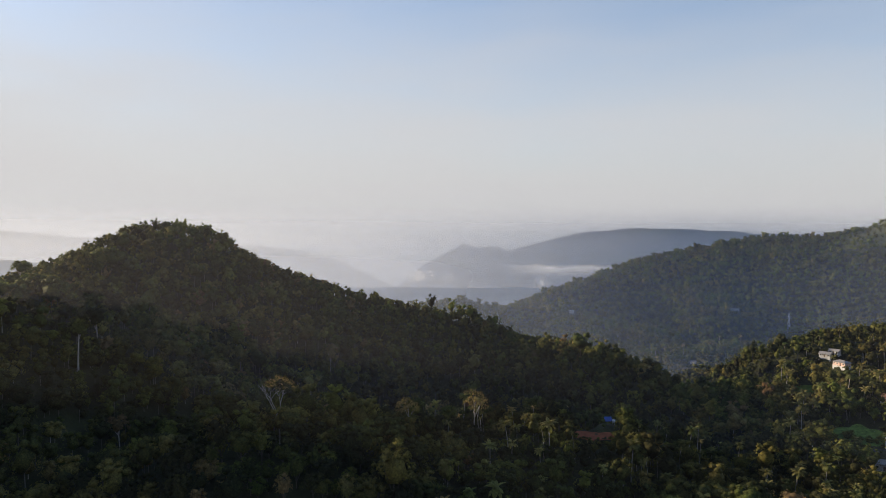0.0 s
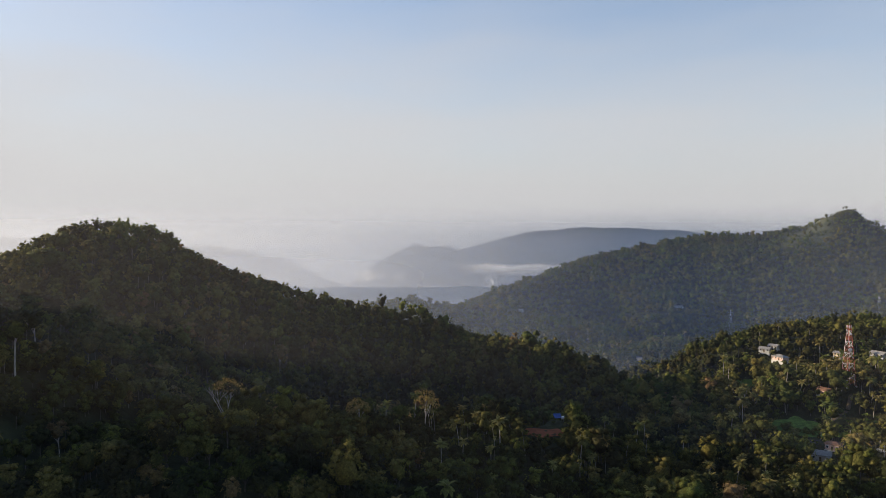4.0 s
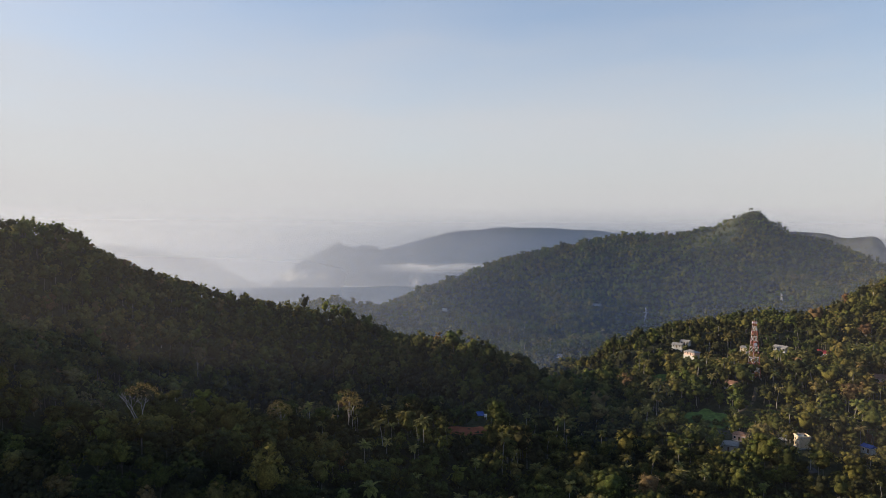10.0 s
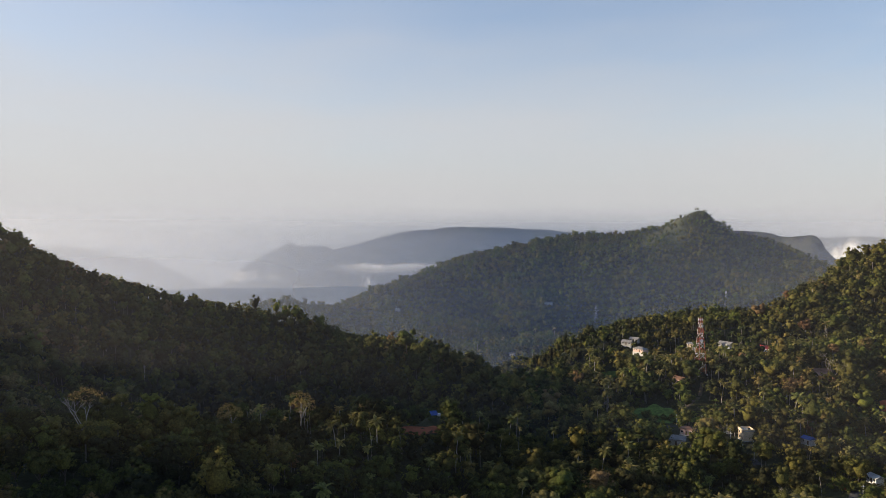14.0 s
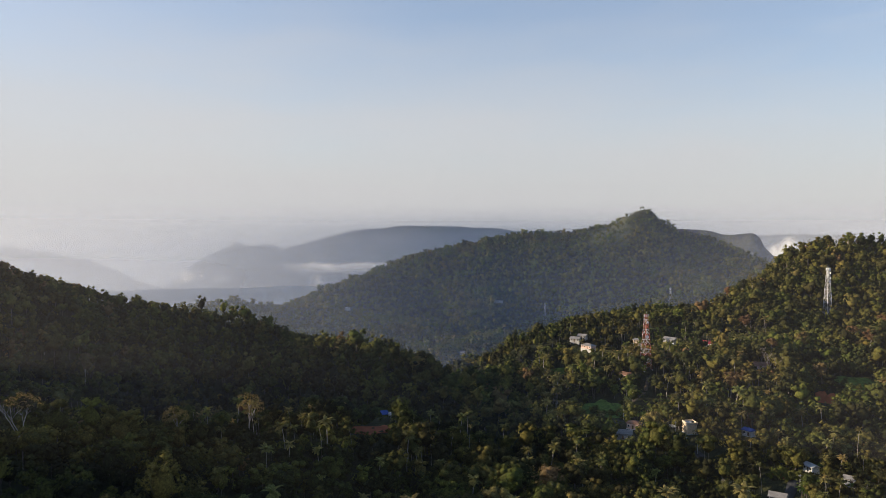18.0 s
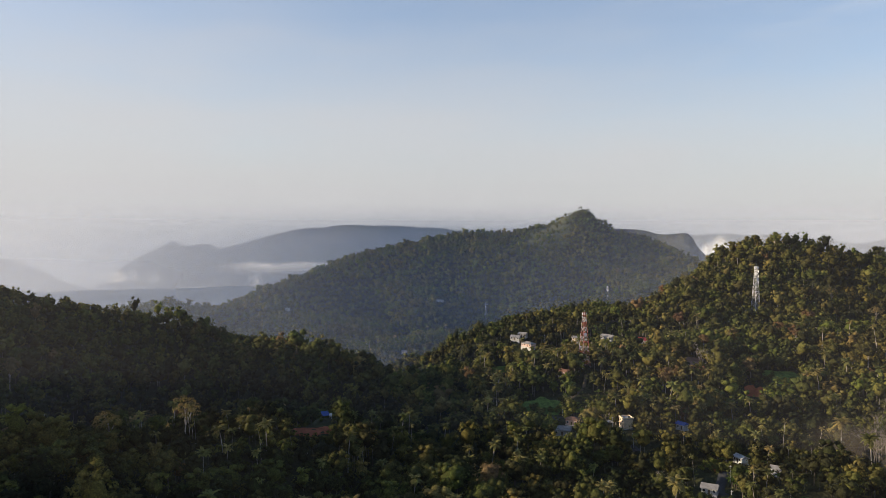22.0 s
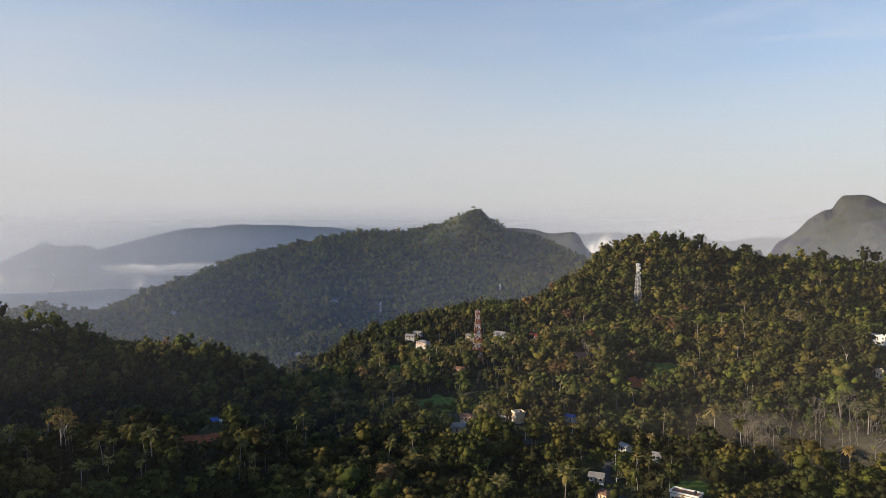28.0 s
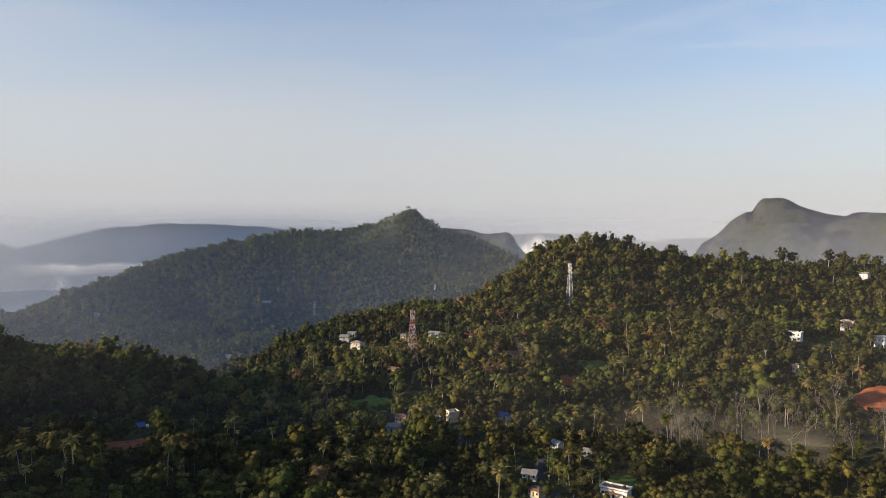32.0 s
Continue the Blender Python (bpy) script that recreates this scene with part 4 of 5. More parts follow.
def house(site, width, depth, tall, wall, roof_mat, roof, label, turn=0.0, storeys=1, windows=3, porch=False):
    """A small house on its terrace, its front to the camera, swung 28 degrees sunward, plus turn."""
    x, y, z = PLACE[site]
    root = new("house")
    root.matrix_basis = pose(x, y, z + 0.1, 0, 0, turn - 28 - SITES[site][0])
    tagged(root, label, "house", "houses among the trees")
    part("plinth", block((width + 0.5, depth + 0.5, 3.0), (0, 0, -2.75), 0.04), concrete, root)
    w = part("wall", block((width, depth, tall), (0, 0, 0.25), 0.03), wall, root)
    top = 0.25 + tall
    bm = bmesh.new()
    ov, th = 0.55, 0.14
    if roof == "flat":
        bm.free()
        bm = block((width + 0.7, depth + 0.7, 0.28), (0, 0, top), 0.04)
        part("roof", bm, roof_mat, root)
        for sx, sy, lx, ly in ((0, 1, width + 0.7, 0.18), (0, -1, width + 0.7, 0.18), (1, 0, 0.18, depth + 0.3), (-1, 0, 0.18, depth + 0.3)):
            part("parapet", block((lx, ly, 0.75), (sx * (width / 2 + 0.26), sy * (depth / 2 + 0.26), top + 0.28), 0.02), wall, root)
        part("water_tank", block((1.3, 1.3, 1.3), (width * 0.3, depth * 0.15, top + 0.3), 0.3), glass, root, "black plastic water tank on the roof")
    else:
        rise = depth * (0.28 if roof == "gable" else 0.24)
        hip = depth * 0.45 if roof == "hip" else -ov
        half = width / 2 + ov
        base = [(-half, -depth / 2 - ov), (half, -depth / 2 - ov), (half, depth / 2 + ov), (-half, depth / 2 + ov)]
        low = [bm.verts.new((a, b, top - 0.12)) for a, b in base]
        high = [bm.verts.new((a, b, top - 0.12 + th)) for a, b in base]
        r1, r2 = (bm.verts.new((s * (half - ov - hip), 0, top + rise)) for s in (-1, 1))
        for f in ((high[0], high[1], r2, r1), (high[2], high[3], r1, r2), (high[1], high[2], r2), (high[3], high[0], r1), low[::-1]):
            bm.faces.new(f)
        for k in range(4):
            bm.faces.new((low[k], low[(k + 1) % 4], high[(k + 1) % 4], high[k]))
        bmesh.ops.recalc_face_normals(bm, faces=bm.faces[:])
        r = part("roof", bm, roof_mat, root)
        bm = bmesh.new()
        bar(bm, (-(half - ov - hip), 0, top + rise), (half - ov - hip, 0, top + rise), 0.13, 6)
        part("ridge_cap", bm, roof_mat, r)
    for level_no in range(storeys):
        zz = 0.25 + level_no * tall / storeys + 0.95
        for k in range(windows):
            cx = (k + 0.5) / windows * width - width / 2
            if level_no == 0 and k == windows // 2:
                part("door", block((1.0, 0.08, 2.05), (cx, -depth / 2 - 0.03, 0.25), 0.01), dark_wood, root)
                continue
            f = part("window", block((1.25, 0.10, 1.3), (cx, -depth / 2 - 0.03, zz), 0.015), white_paint, root)
            part("pane", block((1.03, 0.04, 1.08), (cx, -depth / 2 - 0.085, zz + 0.11)), glass, f)
        f = part("window", block((0.10, 1.2, 1.2), (-width / 2 - 0.03, 0, zz), 0.015), white_paint, root)
        part("pane", block((0.04, 0.98, 0.98), (-width / 2 - 0.085, 0, zz + 0.11)), glass, f)
        if level_no:
            part("sunshade", block((width + 0.5, 0.7, 0.12), (0, -depth / 2 - 0.35, zz - 0.95), 0.02), wall, root)
    if porch:
        part("porch_roof", block((width * 0.6, 2.2, 0.15), (0, -depth / 2 - 1.1, 2.6), 0.03), roof_mat, root)
        for s in (-1, 1):
            part("porch_post", block((0.18, 0.18, 2.6), (s * width * 0.27, -depth / 2 - 2.0, 0), 0.02), wall, root)
    return root


house("yellow_house", 6.0, 5.5, 5.2, cream_paint, concrete, "flat", "two-storey cream house with a flat roof beside the road", -38, 2, 2)
house("tin_house", 9.0, 6.0, 3.0, grey_wall, tin_sheet, "gable", "low grey house under a pale tin roof by the bend", 25, 1, 3)
house("tin_house_back", 7.0, 5.0, 3.2, pink_paint, rust_tile, "hip", "small pink-walled house with a brown tile roof", 10, 1, 3)
house("blue_shed", 5.0, 4.0, 2.8, grey_wall, blue_sheet, "gable", "small shed under a bright blue sheet roof", -10, 1, 2)
house("stucco_house", 12.0, 5.5, 3.6, white_paint, rust_tile, "flat", "white stucco bungalow with a dark flat roof and porch", 8, 1, 5, True)
house("cream_house", 5.6, 4.2, 2.5, white_paint, concrete, "gable", "small white house with a low pale roof", -20, 1, 3)
house("little_house", 4.5, 4.0, 2.7, grey_wall, tin_sheet, "gable", "tiny grey house half hidden by bushes", 15, 1, 2)
house("hut", 6.5, 5.0, 2.6, grey_wall, tin_sheet, "gable", "grey house with a tin roof beside the lane", 20, 1, 3)
house("low_hut", 6.5, 5.0, 2.8, cream_paint, rust_tile, "hip", "cream house with a brown roof below the lane", -15, 1, 3)
house("red_roof", 12.0, 7.0, 2.5, white_paint, red_sheet, "gable", "white house under a bright red sheet roof", 6, 1, 4)
house("long_roof", 11.0, 6.0, 2.5, grey_wall, tin_sheet, "gable", "long house with a pale tin roof", -8, 1, 4)
house("small_roof", 5.0, 4.5, 2.5, cream_paint, tin_sheet, "gable", "small cream house between the palms", 12, 1, 2)
house("cluster_a", 8.0, 6.0, 2.3, grey_wall, tin_sheet, "gable", "grey house with a pale tin roof in the hamlet", 10, 1, 3)
house("cluster_b", 11.0, 6.5, 2.5, pink_paint, tin_sheet, "hip", "wide pale house with a tin hip roof in the hamlet", -14, 1, 4)
house("cluster_c", 7.0, 5.0, 2.3, grey_wall, tin_sheet, "gable", "small grey house with a tin roof in the hamlet", 4, 1, 3)
house("under_tower", 8.0, 5.5, 3.0, pink_paint, rust_tile, "gable", "brownish house at the foot of the slope below the mast", -6, 1, 3)
house("white_house", 9.0, 6.0, 5.4, white_paint, concrete, "flat", "plain white two-storey house on the slope", 14, 2, 3)
house("yellow_small", 4.5, 4.0, 3.4, cream_paint, concrete, "flat", "small yellow block house among tree trunks", -5, 1, 2)
house("pink_house", 9.0, 6.0, 4.8, pink_paint, concrete, "flat", "pink two-storey house above the meadow", 8, 2, 4)
house("block_house", 9.0, 7.0, 6.2, white_paint, concrete, "flat", "tall white block house beside a dark tree", -20, 2, 3)
house("far_white", 9.0, 6.0, 3.4, white_paint, tin_sheet, "gable", "white house high on the wooded ridge", 0, 1, 3)
house("gable_house", 10.0, 6.5, 4.0, pink_paint, rust_tile, "gable", "pinkish house with a tile gable roof", 30, 1, 3)
house("house_a", 8.0, 6.0, 5.5, white_paint, concrete, "flat", "bright white far house on the hazy hillside", 0, 2, 3)
house("house_b", 16.0, 6.0, 3.6, white_paint, tin_sheet, "gable", "long white far building on the hazy hillside", 5, 1, 5)
house("house_f", 9.0, 6.0, 4.0, white_paint, tin_sheet, "gable", "white house in the palms at the hill's foot", -15, 1, 3)
house("house_g", 8.0, 6.0, 3.4, grey_wall, tin_sheet, "gable", "grey far house in the palm grove", 10, 1, 3)


def lattice_mast(name, site, tall, foot, head, bays, mats, label, dishes, flare=0.0):
    """A four-legged lattice mast: legs, bracing bay by bay, platform, antennas. mats: one, or two that alternate bay by bay."""
    x, y, z = PLACE[site] if isinstance(site, str) else site
    root = new(name)
    root.matrix_basis = pose(x, y, z, 0, 0, 24)
    tagged(root, label, "mast", "lattice masts on the hills")
    half = lambda s: (head + (foot - head) * (1 - s) ** (1 + flare)) / 2
    corner = lambda k, s: Vector(((-1, 1, 1, -1)[k] * half(s), (-1, -1, 1, 1)[k] * half(s), s * tall))
    thick = tall * 0.0019 + 0.012
    for k in range(4):
        bm = bmesh.new()
        for b in range(bays):
            n = len(bm.faces)
            bar(bm, corner(k, b / bays), corner(k, (b + 1) / bays), thick * 1.3, 4)
            bm.faces.ensure_lookup_table()
            for f in bm.faces[n:]:
                f.material_index = b % len(mats)
        part("leg", bm, mats, root)
        part("footing", block((0.9, 0.9, 1.6), corner(k, 0) - Vector((0, 0, 1.3)), 0.04), concrete, root)
    for b in range(bays):
        for k in range(4):
            j = (k + 1) % 4
            bm = bmesh.new()
            lo, hi = b / bays, (b + 1) / bays
            bar(bm, corner(k, lo), corner(j, hi), thick * 0.75)
            bar(bm, corner(j, lo), corner(k, hi), thick * 0.75)
            bar(bm, corner(k, hi), corner(j, hi), thick * 0.75)
            part("brace", bm, mats[b % len(mats)], root)
    part("platform", block((head + 1.2, head + 1.2, 0.15), (0, 0, tall * 0.97), 0.02), grey_steel, root)
    bm = bmesh.new()
    bar(bm, (0, 0, tall * 0.97), (0, 0, tall * 1.05), 0.08, 6)
    part("lightning_rod", bm, grey_steel, root)
    for k in range(6 if dishes else 0):
        a = k * math.pi / 3
        part("antenna_panel", block((0.35, 0.2, tall * 0.05), (math.cos(a) * (head / 2 + 0.7), math.sin(a) * (head / 2 + 0.7), tall * 0.95), 0.04, a), white_steel, root)
    for up, a, r in dishes:
        bm = bmesh.new()
        m = Matrix.Translation((math.cos(a) * (half(up) + r * 0.6), math.sin(a) * (half(up) + r * 0.6), tall * up)) @ Euler((0, math.pi / 2, a)).to_matrix().to_4x4()
        bmesh.ops.create_cone(bm, cap_ends=True, segments=14, radius1=r * 0.55, radius2=r, depth=r * 0.7, matrix=m)
        part("dish", bm, white_steel, root, "white drum dish")
    bm = bmesh.new()
    for b in range(bays * 3):
        bar(bm, (-0.22, half(b / bays / 3) * 0.5, b / bays / 3 * tall), (0.22, half(b / bays / 3) * 0.5, b / bays / 3 * tall), 0.03)
    part("ladder", bm, grey_steel, root)
    return root


lattice_mast("telecom_mast", "red_tower", 39.5, 6.6, 1.6, 11, [red_steel, white_steel], "red and white banded steel telecom mast", [(0.60, -1.9, 1.2), (0.86, -1.4, 0.7), (0.92, 2.6, 0.7)])
lattice_mast("telecom_mast", "white_tower", 48.0, 6.2, 1.7, 12, [white_steel], "white lattice telecom mast with drum dishes", [(0.97, -1.6, 1.2), (0.90, -1.0, 1.3), (0.86, -2.4, 1.2), (0.80, -0.6, 1.1), (0.74, -1.8, 1.2), (0.70, -1.2, 1.0), (0.92, 0.8, 0.8)])
px_, py_ = polar(12.95, 1518)
lattice_mast("telecom_mast", (px_, py_, float(land(px_, py_))), 30.0, 4.6, 1.8, 8, [white_steel], "slim pale mast on the far hillside", [(0.9, -1.5, 0.9)])


def pylon(turn, far, tall):
    x, y = polar(turn, far)
    root = lattice_mast("power_pylon", (x, y, float(land(x, y))), tall, tall * 0.2, 1.2, 7, [grey_steel], "grey lattice power pylon rising over the trees", [], 0.6)
    for up, w in ((0.72, 0.17), (0.86, 0.14)):
        for s in (-1, 1):
            bm = bmesh.new()
            bar(bm, (0, 0, tall * (up + 0.03)), (s * tall * w, 0, tall * up), 0.12)
            bar(bm, (0, 0, tall * (up - 0.02)), (s * tall * w, 0, tall * up), 0.12)
            part("crossarm", bm, grey_steel, root)


pylon(3.6, 1440, 33)
pylon(11.75, 1465, 32)


def draped(name, points, half, mat, label, category, lift=0.3):
    """A strip laid over the land along (turn, distance) points, smoothed, with real edges that drop into the soil."""
    p = np.array([polar(a, d) for a, d in points])
    t = np.linspace(0, len(p) - 1, len(p) * 10)
    x, y = (np.interp(t, np.arange(len(p)), p[:, k]) for k in (0, 1))
    ker = np.ones(9) / 9
    x, y = (np.convolve(np.pad(v, 4, mode="edge"), ker, "valid") for v in (x, y))
    dx, dy = np.gradient(x), np.gradient(y)
    ln = np.hypot(dx, dy) + 1e-6
    rows = []
    for off, down in ((-half - 0.3, -1.2), (-half, 0.0), (0, 0.06), (half, 0.0), (half + 0.3, -1.2)):
        ex, ey = x + dy / ln * off, y - dx / ln * off
        rows.append(np.stack([ex, ey, np.maximum(land(ex, ey), land(x, y)) + lift + down], -1))
    v = np.stack(rows, 1).reshape(-1, 3)
    return tagged(new(name, mesh_from(name, v, grid_quads(len(x), 5), [mat])), label, category, kind="structure")


draped("road", ROADS["lane"], 2.2, asphalt, "narrow dark asphalt lane climbing past the houses", "road")
draped("road", ROADS["bend"], 2.6, asphalt, "dark asphalt road bending round the houses", "road")
draped("path", ROADS["track"], 1.1, plain("dull_earth", (0.15, 0.115, 0.075), 0.95, 0.1, 0.35, 0.3), "pale earth track below the mast", "path")


def patch(name, site, radius, mat, label, category, stretch=1.0, seed=1, lift=0.3, tilt=0.0):
    """An uneven patch of bare soil or grass on its terrace; tilt lifts its far side to face the camera."""
    x0, y0, _ = PLACE[site]
    a, r = np.meshgrid(np.linspace(0, 2 * math.pi, 40, endpoint=False), np.linspace(0, 1, 9), indexing="ij")
    rim = radius * (1 + 0.5 * rough(np.cos(a) * 40 + seed * 90, np.sin(a) * 40, 25, 3, seed))
    turn = radians(SITES[site][0])
    u, v = np.cos(a) * rim * r * stretch, np.sin(a) * rim * r
    x, y = x0 + u * math.cos(turn) + v * math.sin(turn), y0 - u * math.sin(turn) + v * math.cos(turn)
    z = land(x, y) + lift + tilt * (v + rim * 0.6).clip(0) + 0.15 * rough(x, y, 6, 2, seed) - np.where(r > 0.95, 1.0, 0)
    return tagged(new(name, mesh_from(name, np.stack([x, y, z], -1).reshape(-1, 3), grid_quads(40, 9, True), [mat])), label, category, kind="structure")


patch("soil_clearing", "clearing", 9.5, red_soil, "bare red-brown earth clearing in the forest", "clearing", 1.5, 2, 0.12)
patch("soil_yard", "soil_yard", 15, bright_soil, "bare orange-red earth yard cut into the slope", "yard", 1.2, 3, 0.3, 0.3)
patch("soil_cut", "soil_cut", 5.0, bright_soil, "small cut of bare orange soil", "soil", 1.0, 4, 0.3, 0.8)
patch("soil_bank", "soil_bank", 5, red_soil, "brown earth bank above the lane", "soil", 0.9, 5)
patch("grass_bank", "grass_bank", 14, grass_green, "bright green grassy bank below the mast", "grass", 1.1, 6, 0.3, 0.18)
patch("grass_bank", "green_slope", 12, grass_green, "steep green slope overgrown with low plants", "grass", 1.3, 9, 0.3, 0.18)
patch("grass_bank", "green_edge", 8, grass_green, "green grassy edge of the plateau beside the hamlet", "grass", 1.6, 10, 0.3, 0.1)
patch("lawn", "lawn", 8, grass_green, "bright green lawn behind the bungalow", "grass", 1.4, 7)
patch("meadow", "meadow", 15, grass_green, "open green meadow on the hillside", "grass", 1.2, 8)


SHRUBS = [broadleaf(81, 2.4, 1.5, 6, 16, 0.26, 3, bole=0.02, cores=3), broadleaf(82, 1.6, 1.3, 5, 16, 0.24, 3, bole=0.02, cores=2), broadleaf(83, 3.4, 1.6, 6, 16, 0.28, 3, bole=0.05, cores=3)]


def shrubs(site, count, radius, label):
    """Low bushes scattered over a grassy or bare patch, thicker towards its rim."""
    x0, y0, _ = PLACE[site]
    a, r = rng.uniform(0, 6.28, count), radius * rng.uniform(0.05, 1.1, count) ** 0.5
    x, y = x0 + r * np.cos(a), y0 + r * np.sin(a)
    spots = np.stack([x, y, land(x, y) + 0.1, a * 3, rng.uniform(0.5, 1.2, count), rng.uniform(0.35, 0.75, count), rng.integers(0, 3, count)], 1)
    scatter("bushes", SHRUBS, spots, [bark, leaf_joined], label, "bushes")


shrubs("grass_bank", 90, 15, "low green bushes growing over the grassy bank")
shrubs("green_slope", 80, 14, "low green bushes growing over the steep slope")
shrubs("meadow", 70, 15, "low bushes dotted over the hillside meadow")
shrubs("soil_bank", 40, 8, "low bushes along the brown earth bank")
shrubs("clearing", 20, 15, "low bushes round the bare earth clearing")


def shelter():
    """A field shelter: four poles under a sagging blue tarpaulin, a white water tank beside it."""
    x, y, z = PLACE["shelter"]
    root = new("field_shelter")
    root.matrix_basis = pose(x, y, z + 0.1, 0, 0, 30)
    tagged(root, "field shelter of poles under a bright blue tarpaulin", "shelter")
    for sx in (-1, 1):
        for sy in (-1, 1):
            bm = bmesh.new()
            bar(bm, (sx * 1.8, sy * 1.3, -0.5), (sx * 1.8, sy * 1.3, 2.6 + 0.7 * sy), 0.07, 6)
            part("pole", bm, dark_wood, root)
    bm = bmesh.new()
    bmesh.ops.create_grid(bm, x_segments=10, y_segments=8, size=1.0)
    for v in bm.verts:
        a, b = v.co.x, v.co.y
        v.co = Vector((a * 2.1, b * 1.7, 2.65 + 0.85 * b - 0.25 * (1 - a * a) * (1 - b * b)))
    bmesh.ops.solidify(bm, geom=bm.faces[:], thickness=0.04)
    part("tarpaulin", bm, blue_sheet, root, "bright blue tarpaulin")
    tank = new("water_tank")
    tx, ty = polar(-8.55, 399)
    tank.matrix_basis = pose(tx, ty, z + 0.1)
    tagged(tank, "pale water tank on short legs beside the shelter", "tank")
    part("body", block((1.6, 1.6, 1.5), (0, 0, 0.9), 0.25), white_steel, tank)
    for s in ((-0.6, -0.6), (0.6, -0.6), (0.6, 0.6), (-0.6, 0.6)):
        part("leg", block((0.14, 0.14, 1.4), (*s, -0.4), 0.01), grey_steel, tank)


shelter()


def lone_tree(turn, far, kind, height, label, crown_mat=None, seed=1, spread=4.5, bole=0.6):
    """A tree that stands out from the forest: leafless, or tall with a pale bole."""
    x, y = polar(turn, far)
    root = new("bare_tree" if kind == "bare" else "emergent_tree")
    root.matrix_basis = pose(x, y, float(land(x, y)) - 0.2, 0, 0, seed * 57)
    tagged(root, label, "tree", "leafless trees" if kind == "bare" else "tall emergent trees")
    if kind == "forked":
        new("trunk", mesh_from("trunk", *bare_tree(seed, height, 0.95, 0.42, 0.013, 3), [bark_pale])).parent = root
        dice, leaves = np.random.default_rng(seed), []
        for k in range(26):  # a shallow umbrella of small leafy tufts
            a, out = k * 2.4, spread * math.sqrt((k + 0.5) / 26)
            c = np.array((math.cos(a) * out, math.sin(a) * out, height * (1.0 - 0.16 * (out / spread) ** 2) + dice.uniform(-0.7, 0.7)))
            leaves.append(leaf_cards(dice, c, 1.15, 20, 0.26, 0.6))
        new("crown", mesh_from("crown", *merge(leaves), [crown_mat])).parent = root
    elif kind == "bare":
        v, q = bare_tree(seed, height, 1.0)
        new("branches", mesh_from("branches", v, q, [bark_pale])).parent = root
    else:
        wood, crown = broadleaf(seed, height, spread, 14, 42, 0.42, 6, bole, sparse=kind == "sparse", cores=6)
        new("trunk", mesh_from("trunk", *wood, [bark_pale])).parent = root
        new("crown", mesh_from("crown", *crown, [crown_mat or leaf_single])).parent = root


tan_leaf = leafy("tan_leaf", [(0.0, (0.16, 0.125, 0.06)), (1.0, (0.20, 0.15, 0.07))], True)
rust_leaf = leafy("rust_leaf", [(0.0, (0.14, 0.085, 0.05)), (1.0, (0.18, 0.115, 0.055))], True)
lone_tree(-34.45, 300, "forked", 27, "tall pale forked tree with a thin tan crown", tan_leaf, 61, 6.2, 0.62)
lone_tree(-48.4, 372, "tall", 29, "tall straight tree with a bare pale bole", None, 62, 3.6, 0.72)
lone_tree(-40.4, 520, "tall", 21, "tree with rusty orange leaves on the dark slope", rust_leaf, 63, 5.0, 0.4)
lone_tree(-30.6, 520, "tall", 25, "tall tree with a sparse brown crown", tan_leaf, 64, 5.2, 0.5)
lone_tree(20.0, 535, "bare", 26, "wide leafless grey tree beside the gable house", None, 65)
lone_tree(34.0, 690, "tall", 27, "tall pale-boled tree on the hillside", tan_leaf, 66, 6.0, 0.55)
lone_tree(17.0, 345, "bare", 15, "leafless grey tree standing beside the lane", None, 78)


def leafless_trees():
    """The stand of bare grey trees in the thin mist: three built, the rest copied."""
    kinds, used = [], set()
    for k, tall in enumerate((19, 22, 16)):
        root = new("bare_tree")
        tagged(root, "leafless grey tree with fine twigs standing in thin mist", "tree", "leafless trees")
        v, q = bare_tree(70 + k, tall, 1.05)
        new("branches", mesh_from("branches", v, q, [bark_grey])).parent = root
        kinds.append(root)
    spots = []
    dice = random.Random(11)
    for k in range(48):
        a = dice.uniform(29.8, 46.5)
        x, y = polar(a, 396 - 0.6 * (a - 36) + dice.uniform(-22, 22))
        spots.append((x, y, float(land(x, y)) - 0.2, dice.uniform(0, 6.28), dice.uniform(0.75, 1.15), 0, k % 3))
    place_things(kinds, spots)


leafless_trees()
for k, (a, d, h) in enumerate([(36.0, 915, 26), (38.4, 910, 33), (39.2, 915, 25), (41.4, 905, 33), (42.3, 905, 31), (43.6, 910, 28), (44.4, 900, 30), (31.0, 905, 24), (27.9, 895, 24)]):
    lone_tree(a, d, "tall", h * 0.9, "tall dark emergent tree on the ridge skyline", None, 90 + k, 6.2 + k % 3, 0.34 + 0.06 * (k % 4))
def on_sight_line(x, y):
    """True on the camera side of a yard, where tall trees would hide it from the camera."""
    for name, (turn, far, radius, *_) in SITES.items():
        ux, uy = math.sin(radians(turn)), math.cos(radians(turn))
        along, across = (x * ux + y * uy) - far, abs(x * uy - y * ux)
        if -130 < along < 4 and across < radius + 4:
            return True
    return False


pick = random.Random(5)
for k in range(66):
    east = k < 48
    a, d = (pick.uniform(17, 46), pick.uniform(480, 880)) if east else (pick.uniform(-52, -18), pick.uniform(300, 510))
    if open_ground(np.array([polar(a, d)[0]]), np.array([polar(a, d)[1]]))[0] or on_sight_line(*polar(a, d)):
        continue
    tone = pick.choice([tan_leaf, rust_leaf, None, None, None])
    what = {tan_leaf: "tall tree with a thin tan crown and pale bole", rust_leaf: "tree with a russet crown above the green canopy", None: "large green tree rising over the canopy"}[tone]
    lone_tree(a, d, "sparse" if tone == tan_leaf else "tall", pick.uniform(17, 25), what, tone, 120 + k, pick.uniform(4.0, 6.2), pick.uniform(0.45, 0.62))


